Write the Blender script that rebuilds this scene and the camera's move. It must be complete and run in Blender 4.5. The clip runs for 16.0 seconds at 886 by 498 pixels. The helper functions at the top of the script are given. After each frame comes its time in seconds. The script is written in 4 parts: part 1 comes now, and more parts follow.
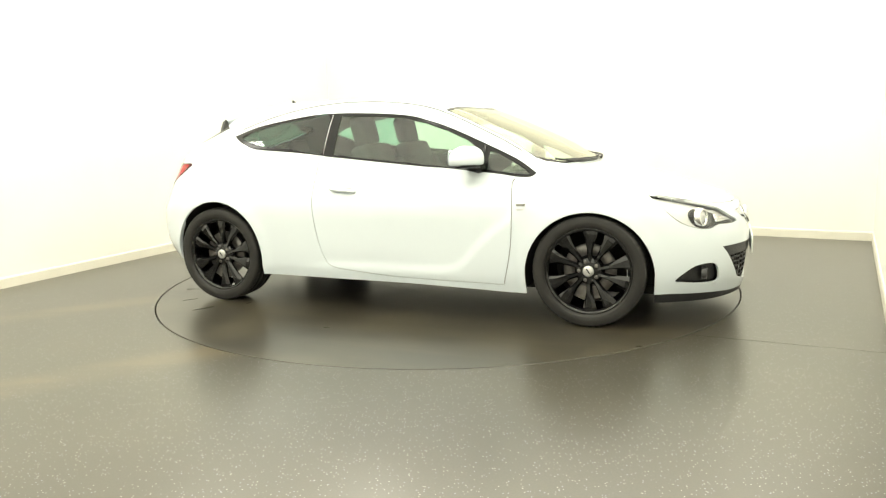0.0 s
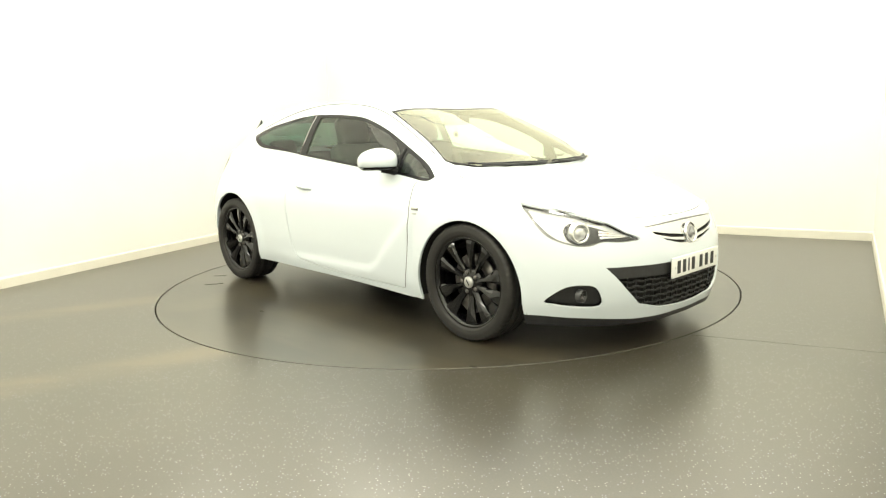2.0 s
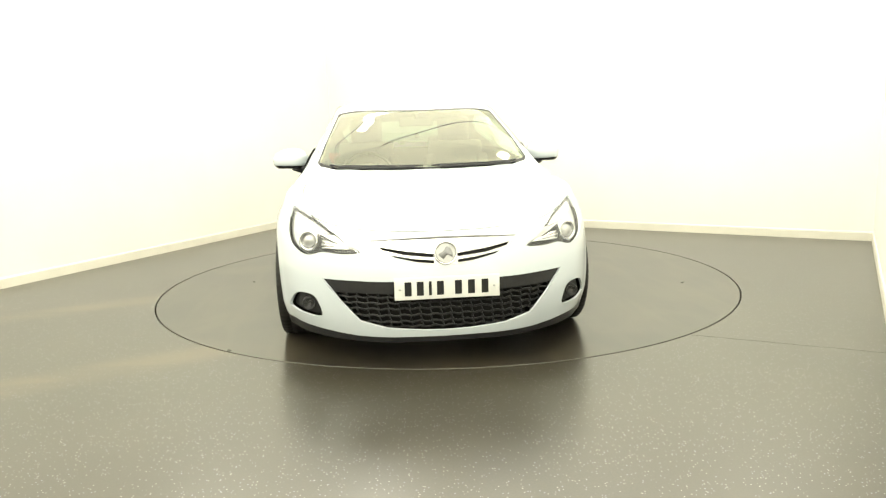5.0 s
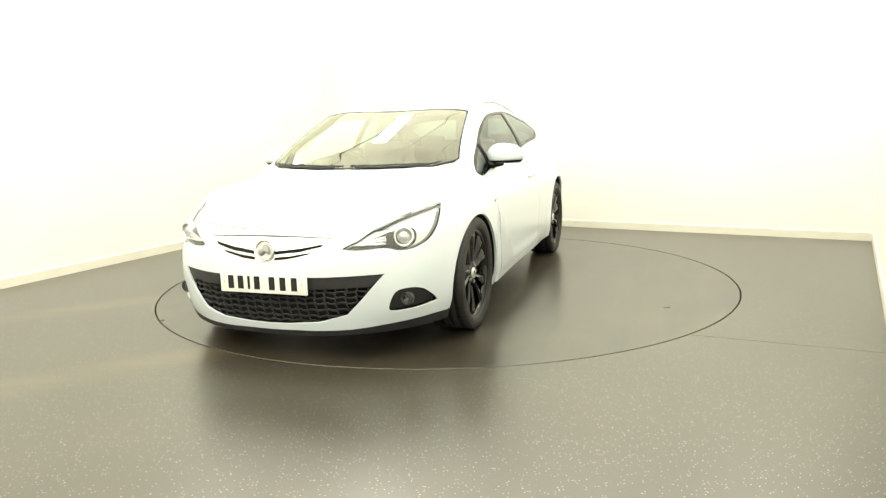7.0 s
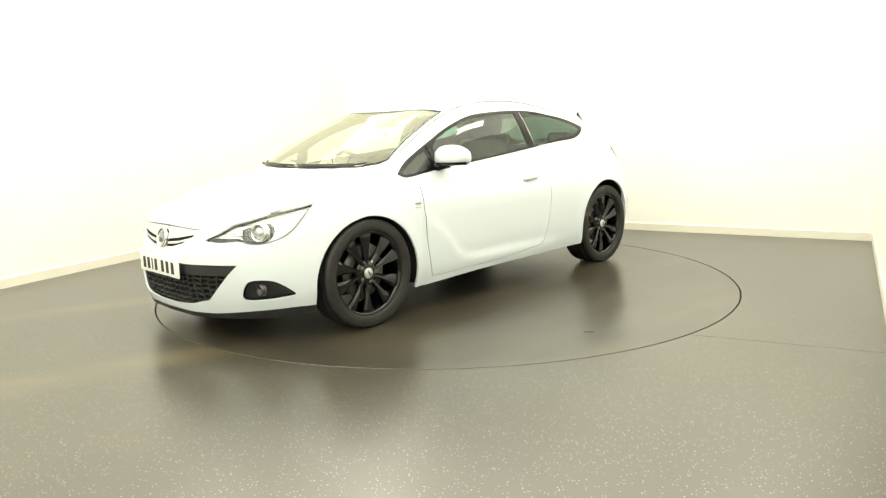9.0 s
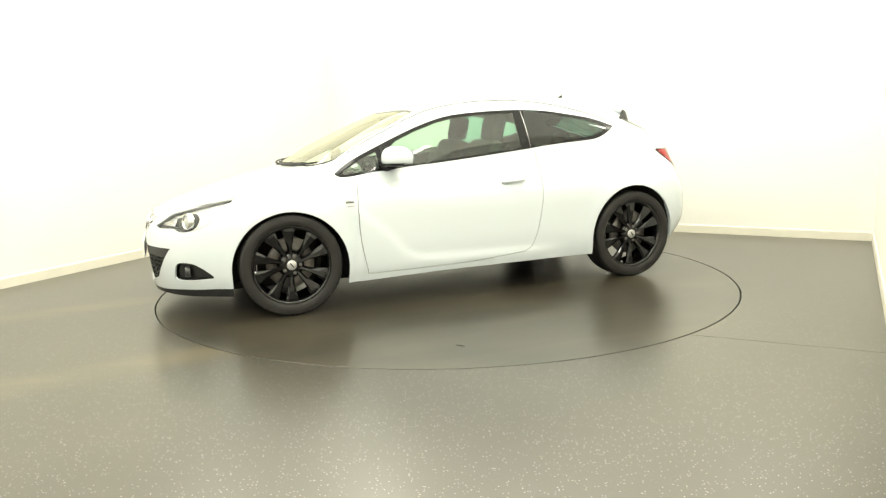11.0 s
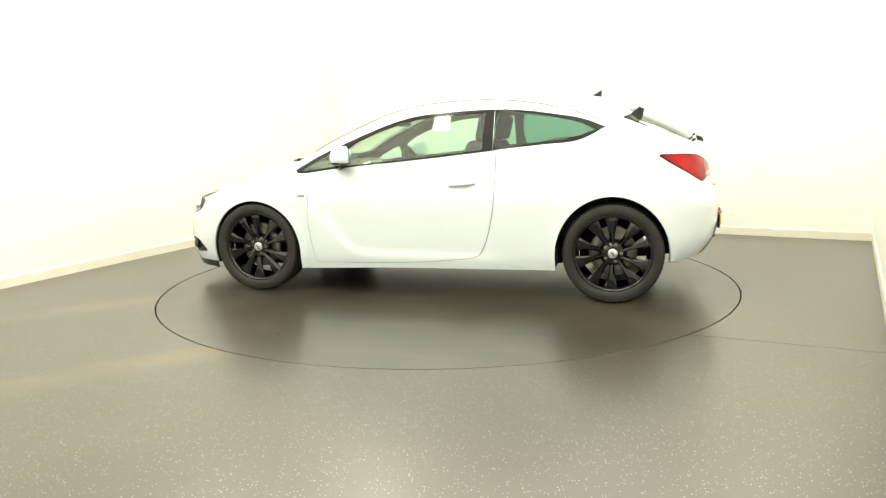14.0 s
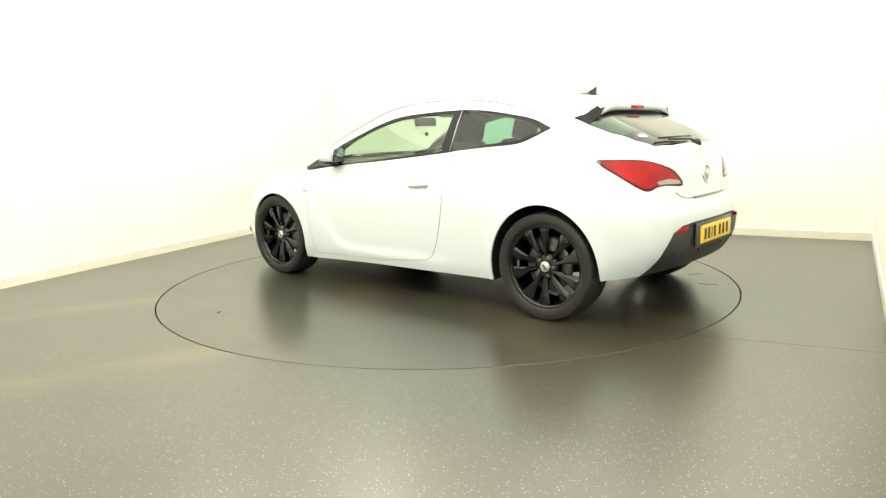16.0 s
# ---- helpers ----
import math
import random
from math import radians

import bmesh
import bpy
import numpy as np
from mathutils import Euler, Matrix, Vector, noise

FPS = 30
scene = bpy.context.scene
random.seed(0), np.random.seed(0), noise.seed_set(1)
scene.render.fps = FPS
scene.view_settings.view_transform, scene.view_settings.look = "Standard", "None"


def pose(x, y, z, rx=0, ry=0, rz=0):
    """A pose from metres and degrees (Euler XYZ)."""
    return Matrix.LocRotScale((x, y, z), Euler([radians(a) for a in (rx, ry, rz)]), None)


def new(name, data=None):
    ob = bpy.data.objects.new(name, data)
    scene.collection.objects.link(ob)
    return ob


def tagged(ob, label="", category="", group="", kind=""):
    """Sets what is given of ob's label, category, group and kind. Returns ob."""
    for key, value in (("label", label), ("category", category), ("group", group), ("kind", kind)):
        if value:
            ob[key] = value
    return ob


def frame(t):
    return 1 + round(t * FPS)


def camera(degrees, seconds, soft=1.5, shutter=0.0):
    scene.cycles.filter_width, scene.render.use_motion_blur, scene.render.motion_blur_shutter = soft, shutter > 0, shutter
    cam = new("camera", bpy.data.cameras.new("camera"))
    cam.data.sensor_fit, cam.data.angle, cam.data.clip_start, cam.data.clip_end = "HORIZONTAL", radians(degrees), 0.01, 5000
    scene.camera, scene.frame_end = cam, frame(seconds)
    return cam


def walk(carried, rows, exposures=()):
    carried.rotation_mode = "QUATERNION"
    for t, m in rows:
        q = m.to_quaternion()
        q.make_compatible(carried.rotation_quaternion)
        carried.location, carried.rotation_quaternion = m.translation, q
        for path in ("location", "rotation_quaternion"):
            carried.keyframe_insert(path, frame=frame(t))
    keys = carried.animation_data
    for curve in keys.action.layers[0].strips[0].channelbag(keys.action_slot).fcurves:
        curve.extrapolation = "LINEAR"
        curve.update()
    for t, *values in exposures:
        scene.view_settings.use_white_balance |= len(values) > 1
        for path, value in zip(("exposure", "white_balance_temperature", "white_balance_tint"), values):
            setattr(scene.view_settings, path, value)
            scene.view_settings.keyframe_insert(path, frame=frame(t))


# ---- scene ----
# ---- camera: it stands still, 1.2 m up, before a turntable ----
cam = camera(64.24, 16.0, soft=1.25)
EYE = (Matrix.Translation((0, -5.699, 1.221)) @ Euler((0, 0, radians(0.26))).to_matrix().to_4x4()
       @ Euler((radians(90 - 9.767), 0, 0)).to_matrix().to_4x4() @ Euler((0, 0, radians(-1.586))).to_matrix().to_4x4())
walk(cam, [(0.0, EYE), (16.0, EYE)])

# the turn of the table, in degrees, clockwise from above
TURN = [(0, -21.18), (0.5, -27.3), (1, -33.66), (1.5, -39.9), (2, -46.25), (2.5, -52.4), (3, -58.7), (3.5, -64.9),
        (4, -71.25), (4.5, -77.5), (5, -83.9), (6.25, -99.6), (7.5, -115.4), (8, -121.7), (8.5, -127.9), (9, -134.2), (9.5, -140.4),
        (10.75, -155.8), (12, -171.1), (12.5, -177.1), (13, -183.1), (13.5, -189.2), (14, -195.3), (14.5, -201.5),
        (15, -207.75), (15.5, -214.0), (16, -220.35)]

# ---- light: rows of ceiling panels in a closed white room ----
world = bpy.data.worlds.new("world")
world.use_nodes = True
world.node_tree.nodes["Background"].inputs["Color"].default_value = (1.0, 0.97, 0.9, 1)
world.node_tree.nodes["Background"].inputs["Strength"].default_value = 0.05
scene.world = world
scene.view_settings.exposure = 0.0
CEIL = 3.6
LAMPS = [(-3.6, -4.2), (-3.6, -1.2), (-2.9, 1.8), (-0.9, -4.2), (-0.9, -1.2), (-0.9, 1.8), (1.2, -2.4), (1.4, 0.3), (3.0, 0.6), (-4.6, -6.6), (-1.6, -6.9)]
LAMP_WATTS = 16
for lx, ly in LAMPS:
    ld = bpy.data.lights.new("ceiling_lamp", "AREA")
    ld.shape, ld.size, ld.size_y, ld.energy, ld.color = "RECTANGLE", 0.9, 0.22, LAMP_WATTS, (0.99, 0.97, 0.85)
    lo = new("ceiling_lamp", ld)
    lo.matrix_world = pose(lx, ly, CEIL - 0.04, 0, 0, 62)


# ---- materials ----
def mat(name, color, rough=0.5, metal=0.0, coat=0.0, spec=0.5):
    m = bpy.data.materials.new(name)
    m.use_nodes = True
    b = m.node_tree.nodes["Principled BSDF"]
    b.inputs["Base Color"].default_value = (*color, 1)
    b.inputs["Roughness"].default_value = rough
    b.inputs["Metallic"].default_value = metal
    b.inputs["Coat Weight"].default_value = coat
    b.inputs["Coat Roughness"].default_value = 0.04
    b.inputs["Specular IOR Level"].default_value = spec
    return m


def varied(m, scale, low, high, bump=0.0, bump_scale=200.0, rough=None):
    """Two scales of variation on a material's colour, and a fine relief."""
    nt = m.node_tree
    b = nt.nodes["Principled BSDF"]
    c = b.inputs["Base Color"].default_value[:3]
    tc = nt.nodes.new("ShaderNodeTexCoord")
    n1 = nt.nodes.new("ShaderNodeTexNoise")
    n1.inputs["Scale"].default_value, n1.inputs["Detail"].default_value = scale, 6
    nt.links.new(tc.outputs["Object"], n1.inputs["Vector"])
    ramp = nt.nodes.new("ShaderNodeValToRGB")
    ramp.color_ramp.elements[0].position, ramp.color_ramp.elements[1].position = 0.3, 0.7
    ramp.color_ramp.elements[0].color = (*[v * low for v in c], 1)
    ramp.color_ramp.elements[1].color = (*[v * high for v in c], 1)
    nt.links.new(n1.outputs["Fac"], ramp.inputs["Fac"])
    nt.links.new(ramp.outputs["Color"], b.inputs["Base Color"])
    if rough:
        mr = nt.nodes.new("ShaderNodeMapRange")
        mr.inputs["To Min"].default_value, mr.inputs["To Max"].default_value = rough
        nt.links.new(n1.outputs["Fac"], mr.inputs["Value"])
        nt.links.new(mr.outputs["Result"], b.inputs["Roughness"])
    if bump:
        n2 = nt.nodes.new("ShaderNodeTexNoise")
        n2.inputs["Scale"].default_value, n2.inputs["Detail"].default_value = bump_scale, 3
        nt.links.new(tc.outputs["Object"], n2.inputs["Vector"])
        bp = nt.nodes.new("ShaderNodeBump")
        bp.inputs["Strength"].default_value, bp.inputs["Distance"].default_value = bump, 0.002
        nt.links.new(n2.outputs["Fac"], bp.inputs["Height"])
        nt.links.new(bp.outputs["Normal"], b.inputs["Normal"])
    return m


def glass(name, tint, base=0.08, fall=4.0, sheen=(1, 1, 1)):
    """A thin pane: tinted see-through with a sharp Fresnel gloss."""
    m = bpy.data.materials.new(name)
    m.use_nodes = True
    nt = m.node_tree
    nt.nodes.remove(nt.nodes["Principled BSDF"])
    out = nt.nodes["Material Output"]
    tr = nt.nodes.new("ShaderNodeBsdfTransparent")
    tr.inputs["Color"].default_value = (*tint, 1)
    gl = nt.nodes.new("ShaderNodeBsdfGlossy")
    gl.inputs["Roughness"].default_value = 0.015
    gl.inputs["Color"].default_value = (*sheen, 1)
    lw = nt.nodes.new("ShaderNodeLayerWeight")
    lw.inputs["Blend"].default_value = 0.5
    pw = nt.nodes.new("ShaderNodeMath")
    pw.operation = "POWER"
    pw.inputs[1].default_value = fall
    nt.links.new(lw.outputs["Facing"], pw.inputs[0])
    fr = nt.nodes.new("ShaderNodeMapRange")
    fr.inputs["To Min"].default_value, fr.inputs["To Max"].default_value = base, 1.0
    nt.links.new(pw.outputs["Value"], fr.inputs["Value"])
    mx = nt.nodes.new("ShaderNodeMixShader")
    nt.links.new(fr.outputs["Result"], mx.inputs["Fac"])
    nt.links.new(tr.outputs["BSDF"], mx.inputs[1])
    nt.links.new(gl.outputs["BSDF"], mx.inputs[2])
    nt.links.new(mx.outputs["Shader"], out.inputs["Surface"])
    return m


def floor_material(name, base, dirt, flecks=True):
    """Grey-brown safety vinyl: bright flecks, scuffs and a satin sheen."""
    m = mat(name, base, 0.3)
    nt = m.node_tree
    b = nt.nodes["Principled BSDF"]
    tc = nt.nodes.new("ShaderNodeTexCoord")

    def noise_node(scale, detail):
        n = nt.nodes.new("ShaderNodeTexNoise")
        n.inputs["Scale"].default_value, n.inputs["Detail"].default_value = scale, detail
        nt.links.new(tc.outputs["Object"], n.inputs["Vector"])
        return n

    def ramp_node(source, p0, p1, c0, c1):
        r = nt.nodes.new("ShaderNodeValToRGB")
        e = r.color_ramp.elements
        r.color_ramp.interpolation = "EASE"
        e[0].position, e[1].position, e[0].color, e[1].color = p0, p1, (*c0, 1), (*c1, 1)
        nt.links.new(source, r.inputs["Fac"])
        return r

    def mix(kind, fac, a, c):
        x = nt.nodes.new("ShaderNodeMix")
        x.data_type, x.blend_type = "RGBA", kind
        if isinstance(fac, float):
            x.inputs["Factor"].default_value = fac
        else:
            nt.links.new(fac, x.inputs["Factor"])
        for sock, v in ((x.inputs[6], a), (x.inputs[7], c)):
            if isinstance(v, tuple):
                sock.default_value = (*v, 1)
            else:
                nt.links.new(v, sock)
        return x.outputs[2]

    def math_node(kind, a, c):
        x = nt.nodes.new("ShaderNodeMath")
        x.operation = kind
        for sock, v in zip(x.inputs, (a, c)):
            if isinstance(v, float):
                sock.default_value = v
            elif v is not None:
                nt.links.new(v, sock)
        return x.outputs["Value"]

    big = noise_node(0.9, 4.0)
    grain = noise_node(110, 2)
    col = ramp_node(big.outputs["Fac"], 0.35, 0.68, tuple(v * 0.9 for v in base), tuple(v * 1.1 for v in base)).outputs["Color"]
    gr = ramp_node(grain.outputs["Fac"], 0.3, 0.7, (0.88, 0.88, 0.88), (1.12, 1.12, 1.12)).outputs["Color"]
    col = mix("MULTIPLY", 1.0, col, gr)
    smear = noise_node(1.5, 2.0 if flecks else 3.0)
    smear.inputs["Distortion"].default_value = 0.3 if flecks else 0.5
    dm = ramp_node(smear.outputs["Fac"], 0.38, 0.78, (0, 0, 0), (0.3, 0.3, 0.3) if flecks else (0.7, 0.7, 0.7))
    col = mix("MIX", dm.outputs["Color"], col, dirt)
    # wiped and driven streaks, drawn out along one direction
    pull = nt.nodes.new("ShaderNodeMapping")
    pull.inputs["Rotation"].default_value = (0, 0, radians(-31 if flecks else 12))
    pull.inputs["Scale"].default_value = (0.55, 4.5, 1)
    nt.links.new(tc.outputs["Object"], pull.inputs["Vector"])
    streak = noise_node(1.3, 4.0 if flecks else 5.0)
    streak.inputs["Distortion"].default_value = 0.6
    nt.links.new(pull.outputs["Vector"], streak.inputs["Vector"])
    sm = ramp_node(streak.outputs["Fac"], 0.42, 0.75, (0, 0, 0), (0.2, 0.2, 0.2) if flecks else (0.5, 0.5, 0.5))
    if not flecks:
        col = mix("MIX", sm.outputs["Color"], col, dirt)
    if flecks:
        vor = nt.nodes.new("ShaderNodeTexVoronoi")
        vor.inputs["Scale"].default_value = 74
        nt.links.new(tc.outputs["Object"], vor.inputs["Vector"])
        dot = ramp_node(vor.outputs["Distance"], 0.13, 0.22, (1, 1, 1), (0, 0, 0))
        pick = nt.nodes.new("ShaderNodeSeparateColor")
        nt.links.new(vor.outputs["Color"], pick.inputs["Color"])
        few = ramp_node(pick.outputs["Red"], 0.38, 0.42, (0, 0, 0), (1, 1, 1))
        both = mix("MULTIPLY", 1.0, dot.outputs["Color"], few.outputs["Color"])
        fleck = ramp_node(pick.outputs["Green"], 0.3, 0.7, (0.28, 0.28, 0.36), (0.42, 0.41, 0.38))
        col = mix("MIX", both, col, fleck.outputs["Color"])
        # two pale brown trails left by tyres rolling on to the table, broken up along their length
        turn = nt.nodes.new("ShaderNodeMapping")
        turn.inputs["Rotation"].default_value = (0, 0, radians(-31))
        nt.links.new(tc.outputs["Object"], turn.inputs["Vector"])
        axes = nt.nodes.new("ShaderNodeSeparateXYZ")
        nt.links.new(turn.outputs["Vector"], axes.inputs["Vector"])
        broken = ramp_node(streak.outputs["Fac"], 0.3, 0.62, (0.35, 0.35, 0.35), (1, 1, 1))
        for middle, half in ((-0.87, 0.13), (0.74, 0.12)):
            across = math_node("ABSOLUTE", math_node("SUBTRACT", axes.outputs["Y"], middle), None)
            band = ramp_node(across, half * 0.2, half * 1.8, (0.75, 0.75, 0.75), (0, 0, 0))
            k = mix("MULTIPLY", 1.0, band.outputs["Color"], math_node("LESS_THAN", axes.outputs["X"], -1.0))
            k = mix("MULTIPLY", 1.0, k, broken.outputs["Color"])
            col = mix("MIX", k, col, (0.118, 0.092, 0.054))
    nt.links.new(col, b.inputs["Base Color"])
    b.inputs["Roughness"].default_value = 0.275
    b.inputs["Specular IOR Level"].default_value = 1.0
    return m


FLOOR = floor_material("speckled_vinyl", (0.05, 0.0445, 0.032), (0.066, 0.056, 0.036))
TABLE = floor_material("worn_vinyl", (0.036, 0.032, 0.024), (0.076, 0.064, 0.042), False)
WALL = varied(mat("white_wall_paint", (0.84, 0.835, 0.795), 0.6), 1.3, 0.97, 1.02, 0.15, 300)
SKIRT = varied(mat("skirting_paint", (0.74, 0.71, 0.62), 0.45), 4, 0.95, 1.03, 0.1, 150)
CEILING = mat("lit_stretch_ceiling", (0.82, 0.8, 0.72), 0.8)
CEILING.node_tree.nodes["Principled BSDF"].inputs["Emission Color"].default_value = (1.0, 0.982, 0.805, 1)
CEILING.node_tree.nodes["Principled BSDF"].inputs["Emission Strength"].default_value = 2.55
GAP = mat("joint_shadow_black", (0.012, 0.011, 0.01), 0.9, spec=0.1)
PAINT = mat("white_car_paint", (0.635, 0.688, 0.73), 0.32, 0, 1.0)
SHUT = mat("panel_gap", (0.36, 0.36, 0.36), 0.7)
SEAM = mat("roof_joint_grey", (0.3, 0.3, 0.3), 0.6)
TRIM = varied(mat("black_trim_plastic", (0.011, 0.011, 0.012), 0.45), 30, 0.8, 1.3, 0.2, 600)
GLOSSBLACK = mat("gloss_black_frame", (0.006, 0.006, 0.007), 0.16, 0, 0.0, 0.22)
MATT = varied(mat("underbody_black", (0.006, 0.0055, 0.005), 0.85), 12, 0.7, 1.4, 0.3, 200)
RUBBER = varied(mat("tyre_rubber", (0.011, 0.01, 0.009), 0.6), 14, 0.8, 1.35, 0.25, 500)
ALLOY = mat("gloss_black_alloy", (0.003, 0.003, 0.0035), 0.05, 0.0, 0.0, 0.5)
STEEL = varied(mat("brake_steel", (0.16, 0.15, 0.14), 0.45, 0.7), 30, 0.7, 1.1)
CHROME = mat("chrome", (0.78, 0.78, 0.78), 0.12, 1.0)
SATIN = mat("satin_silver", (0.6, 0.6, 0.6), 0.35, 0.8)
# raised base and cream sheen put the ceiling's reflection into the screen's colour
SCREEN = glass("clear_windscreen", (0.84, 0.92, 0.76), 0.125, 4.0, (1.0, 0.98, 0.84))
SIDEGLASS = glass("green_side_glass", (0.68, 0.86, 0.74), 0.06, 5.0)
PRIVACY = glass("tinted_rear_glass", (0.29, 0.52, 0.43), 0.045, 5.0)
REARGLASS = glass("dark_rear_glass", (0.13, 0.19, 0.16), 0.06, 5.0)
LENS = glass("lamp_lens", (0.97, 0.97, 0.97), 0.04, 5.0)
CLOTH = varied(mat("dark_seat_cloth", (0.032, 0.031, 0.03), 0.9), 60, 0.7, 1.3, 0.4, 900)
LINING = varied(mat("grey_headlining", (0.16, 0.15, 0.125), 0.95), 40, 0.9, 1.08, 0.2, 800)
DASH = varied(mat("dark_dashboard", (0.04, 0.039, 0.037), 0.6), 50, 0.8, 1.2, 0.3, 700)
REDLENS = varied(mat("red_lamp_lens", (0.36, 0.004, 0.006), 0.15, 0, 0.1, 0.25), 9, 0.7, 1.15)
REDLENS_DARK = mat("dark_red_lamp_edge", (0.07, 0.003, 0.004), 0.15, 0, 0.1, 0.25)
SMOKE = mat("smoked_lamp_lens", (0.3, 0.27, 0.25), 0.15, 0, 1.0)
AMBER = mat("amber_bulb", (0.5, 0.27, 0.14), 0.3, 0, 0.5)
SILVERBOWL = mat("lamp_reflector", (0.72, 0.73, 0.72), 0.3, 0.55)
LAMPGREY = mat("lamp_bezel_grey", (0.06, 0.06, 0.062), 0.3, 0.3)
HOUSING = mat("lamp_housing_grey", (0.22, 0.22, 0.22), 0.35, 0.0)
PLATE_W = mat("white_number_plate", (0.82, 0.82, 0.79), 0.4)
PLATE_Y = mat("yellow_number_plate", (0.85, 0.56, 0.02), 0.4)
GRILLE = mat("grille_black", (0.008, 0.008, 0.009), 0.4)
INK = mat("black_plate_ink", (0.01, 0.01, 0.01), 0.5)


# ---- mesh helpers ----
def finish(ob, bm, material, smooth=True):
    bmesh.ops.recalc_face_normals(bm, faces=bm.faces)
    for f in bm.faces:
        f.smooth = smooth
    bm.to_mesh(ob.data)
    bm.free()
    ob.data.materials.append(material)
    return ob


def thing(name, bm, material, label, category, group="", kind="", smooth=False):
    ob = finish(new(name, bpy.data.meshes.new(name)), bm, material, smooth)
    return tagged(ob, label, category, group, kind)


def part(name, bm, material, parent, label="", smooth=True):
    """One mesh object under a thing or under a part."""
    ob = finish(new(name, bpy.data.meshes.new(name)), bm, material, smooth)
    ob.parent = parent
    return tagged(ob, label)


def mesh_part(name, verts, faces, material, parent, label="", normals=None):
    me = bpy.data.meshes.new(name)
    me.from_pydata(verts, [], faces)
    for p in me.polygons:
        p.use_smooth = True
    if normals is not None:
        me.normals_split_custom_set_from_vertices(normals)
    me.materials.append(material)
    ob = new(name, me)
    ob.parent = parent
    return tagged(ob, label)


def box(bm, m, sx, sy, sz, bevel=0.0, segments=2):
    """A box with rounded edges, of that size, centred on the pose m."""
    made = bmesh.ops.create_cube(bm, size=1, matrix=m @ Matrix.Diagonal((sx, sy, sz, 1)))
    if bevel:
        edges = list({e for v in made["verts"] for e in v.link_edges})
        bmesh.ops.bevel(bm, geom=edges, offset=bevel, segments=segments, affect="EDGES", profile=0.6)
    return bm


def prism(bm, outline, depth, m):
    """An outline (x, y) in the pose m's plane, pushed out along its z."""
    low = [bm.verts.new(m @ Vector((x, y, 0))) for x, y in outline]
    top = [bm.verts.new(m @ Vector((x, y, depth))) for x, y in outline]
    bm.faces.new(low[::-1]), bm.faces.new(top)
    for i in range(len(low)):
        j = (i + 1) % len(low)
        bm.faces.new((low[i], low[j], top[j], top[i]))
    return bm


def lathe(bm, profile, m, steps=48):
    """A profile of (radius, height) turned about the pose m's z."""
    rings = []
    for r, h in profile:
        if r < 1e-5:
            rings.append([bm.verts.new(m @ Vector((0, 0, h)))] * steps)
        else:
            rings.append([bm.verts.new(m @ Vector((r * math.cos(2 * math.pi * i / steps), r * math.sin(2 * math.pi * i / steps), h))) for i in range(steps)])
    for a, b in zip(rings, rings[1:]):
        for i in range(steps):
            j = (i + 1) % steps
            quad = [v for k, v in enumerate((a[i], a[j], b[j], b[i])) if v not in (a[i], a[j], b[j], b[i])[:k]]
            if len(quad) > 2:
                bm.faces.new(quad)
    return bm


def tube(bm, points, radius, sides=8):
    """A round rod along points, its radius one number or one for each point."""
    pts = [Vector(p) for p in points]
    rings = []
    for i, p in enumerate(pts):
        d = (pts[min(i + 1, len(pts) - 1)] - pts[max(i - 1, 0)]).normalized()
        side = d.cross(Vector((0, 0, 1)) if abs(d.z) < 0.95 else Vector((1, 0, 0))).normalized()
        up = side.cross(d)
        r = radius[i] if isinstance(radius, (list, tuple)) else radius
        rings.append([bm.verts.new(p + r * (math.cos(2 * math.pi * k / sides) * side + math.sin(2 * math.pi * k / sides) * up)) for k in range(sides)])
    for a, b in zip(rings, rings[1:]):
        for k in range(sides):
            bm.faces.new((a[k], a[(k + 1) % sides], b[(k + 1) % sides], b[k]))
    bm.faces.new(rings[0][::-1]), bm.faces.new(rings[-1])
    return bm


def curve(points, x):
    """Smooth interpolation in a short table of (x, value)."""
    xs, ys = [p[0] for p in points], [p[1] for p in points]
    if xs[0] > xs[-1]:
        xs, ys = xs[::-1], ys[::-1]
    if x <= xs[0]:
        return ys[0]
    if x >= xs[-1]:
        return ys[-1]
    i = max(k for k in range(len(xs)) if xs[k] <= x)
    i = min(i, len(xs) - 2)

    def slope(k):
        if k == 0:
            return (ys[1] - ys[0]) / (xs[1] - xs[0])
        if k == len(xs) - 1:
            return (ys[-1] - ys[-2]) / (xs[-1] - xs[-2])
        a, b = (ys[k] - ys[k - 1]) / (xs[k] - xs[k - 1]), (ys[k + 1] - ys[k]) / (xs[k + 1] - xs[k])
        return 0.0 if a * b <= 0 else 2 * a * b / (a + b)
    h = xs[i + 1] - xs[i]
    t = (x - xs[i]) / h
    return ((2 * t ** 3 - 3 * t ** 2 + 1) * ys[i] + (t ** 3 - 2 * t ** 2 + t) * h * slope(i)
            + (3 * t ** 2 - 2 * t ** 3) * ys[i + 1] + (t ** 3 - t ** 2) * h * slope(i + 1))


def step(a, b, x):
    t = min(1, max(0, (x - a) / (b - a)))
    return t * t * (3 - 2 * t)


# ---- the room ----
CORNER_L, CORNER_R = Vector((-1.614, 4.551, 0)), Vector((4.216, 1.181, 0))
NEAR_L, NEAR_R = Vector((-7.6, -8.4, 0)), Vector((0.95, -4.58, 0))
REAR = Vector((2.6, -9.2, 0))
RADIUS = 2.233


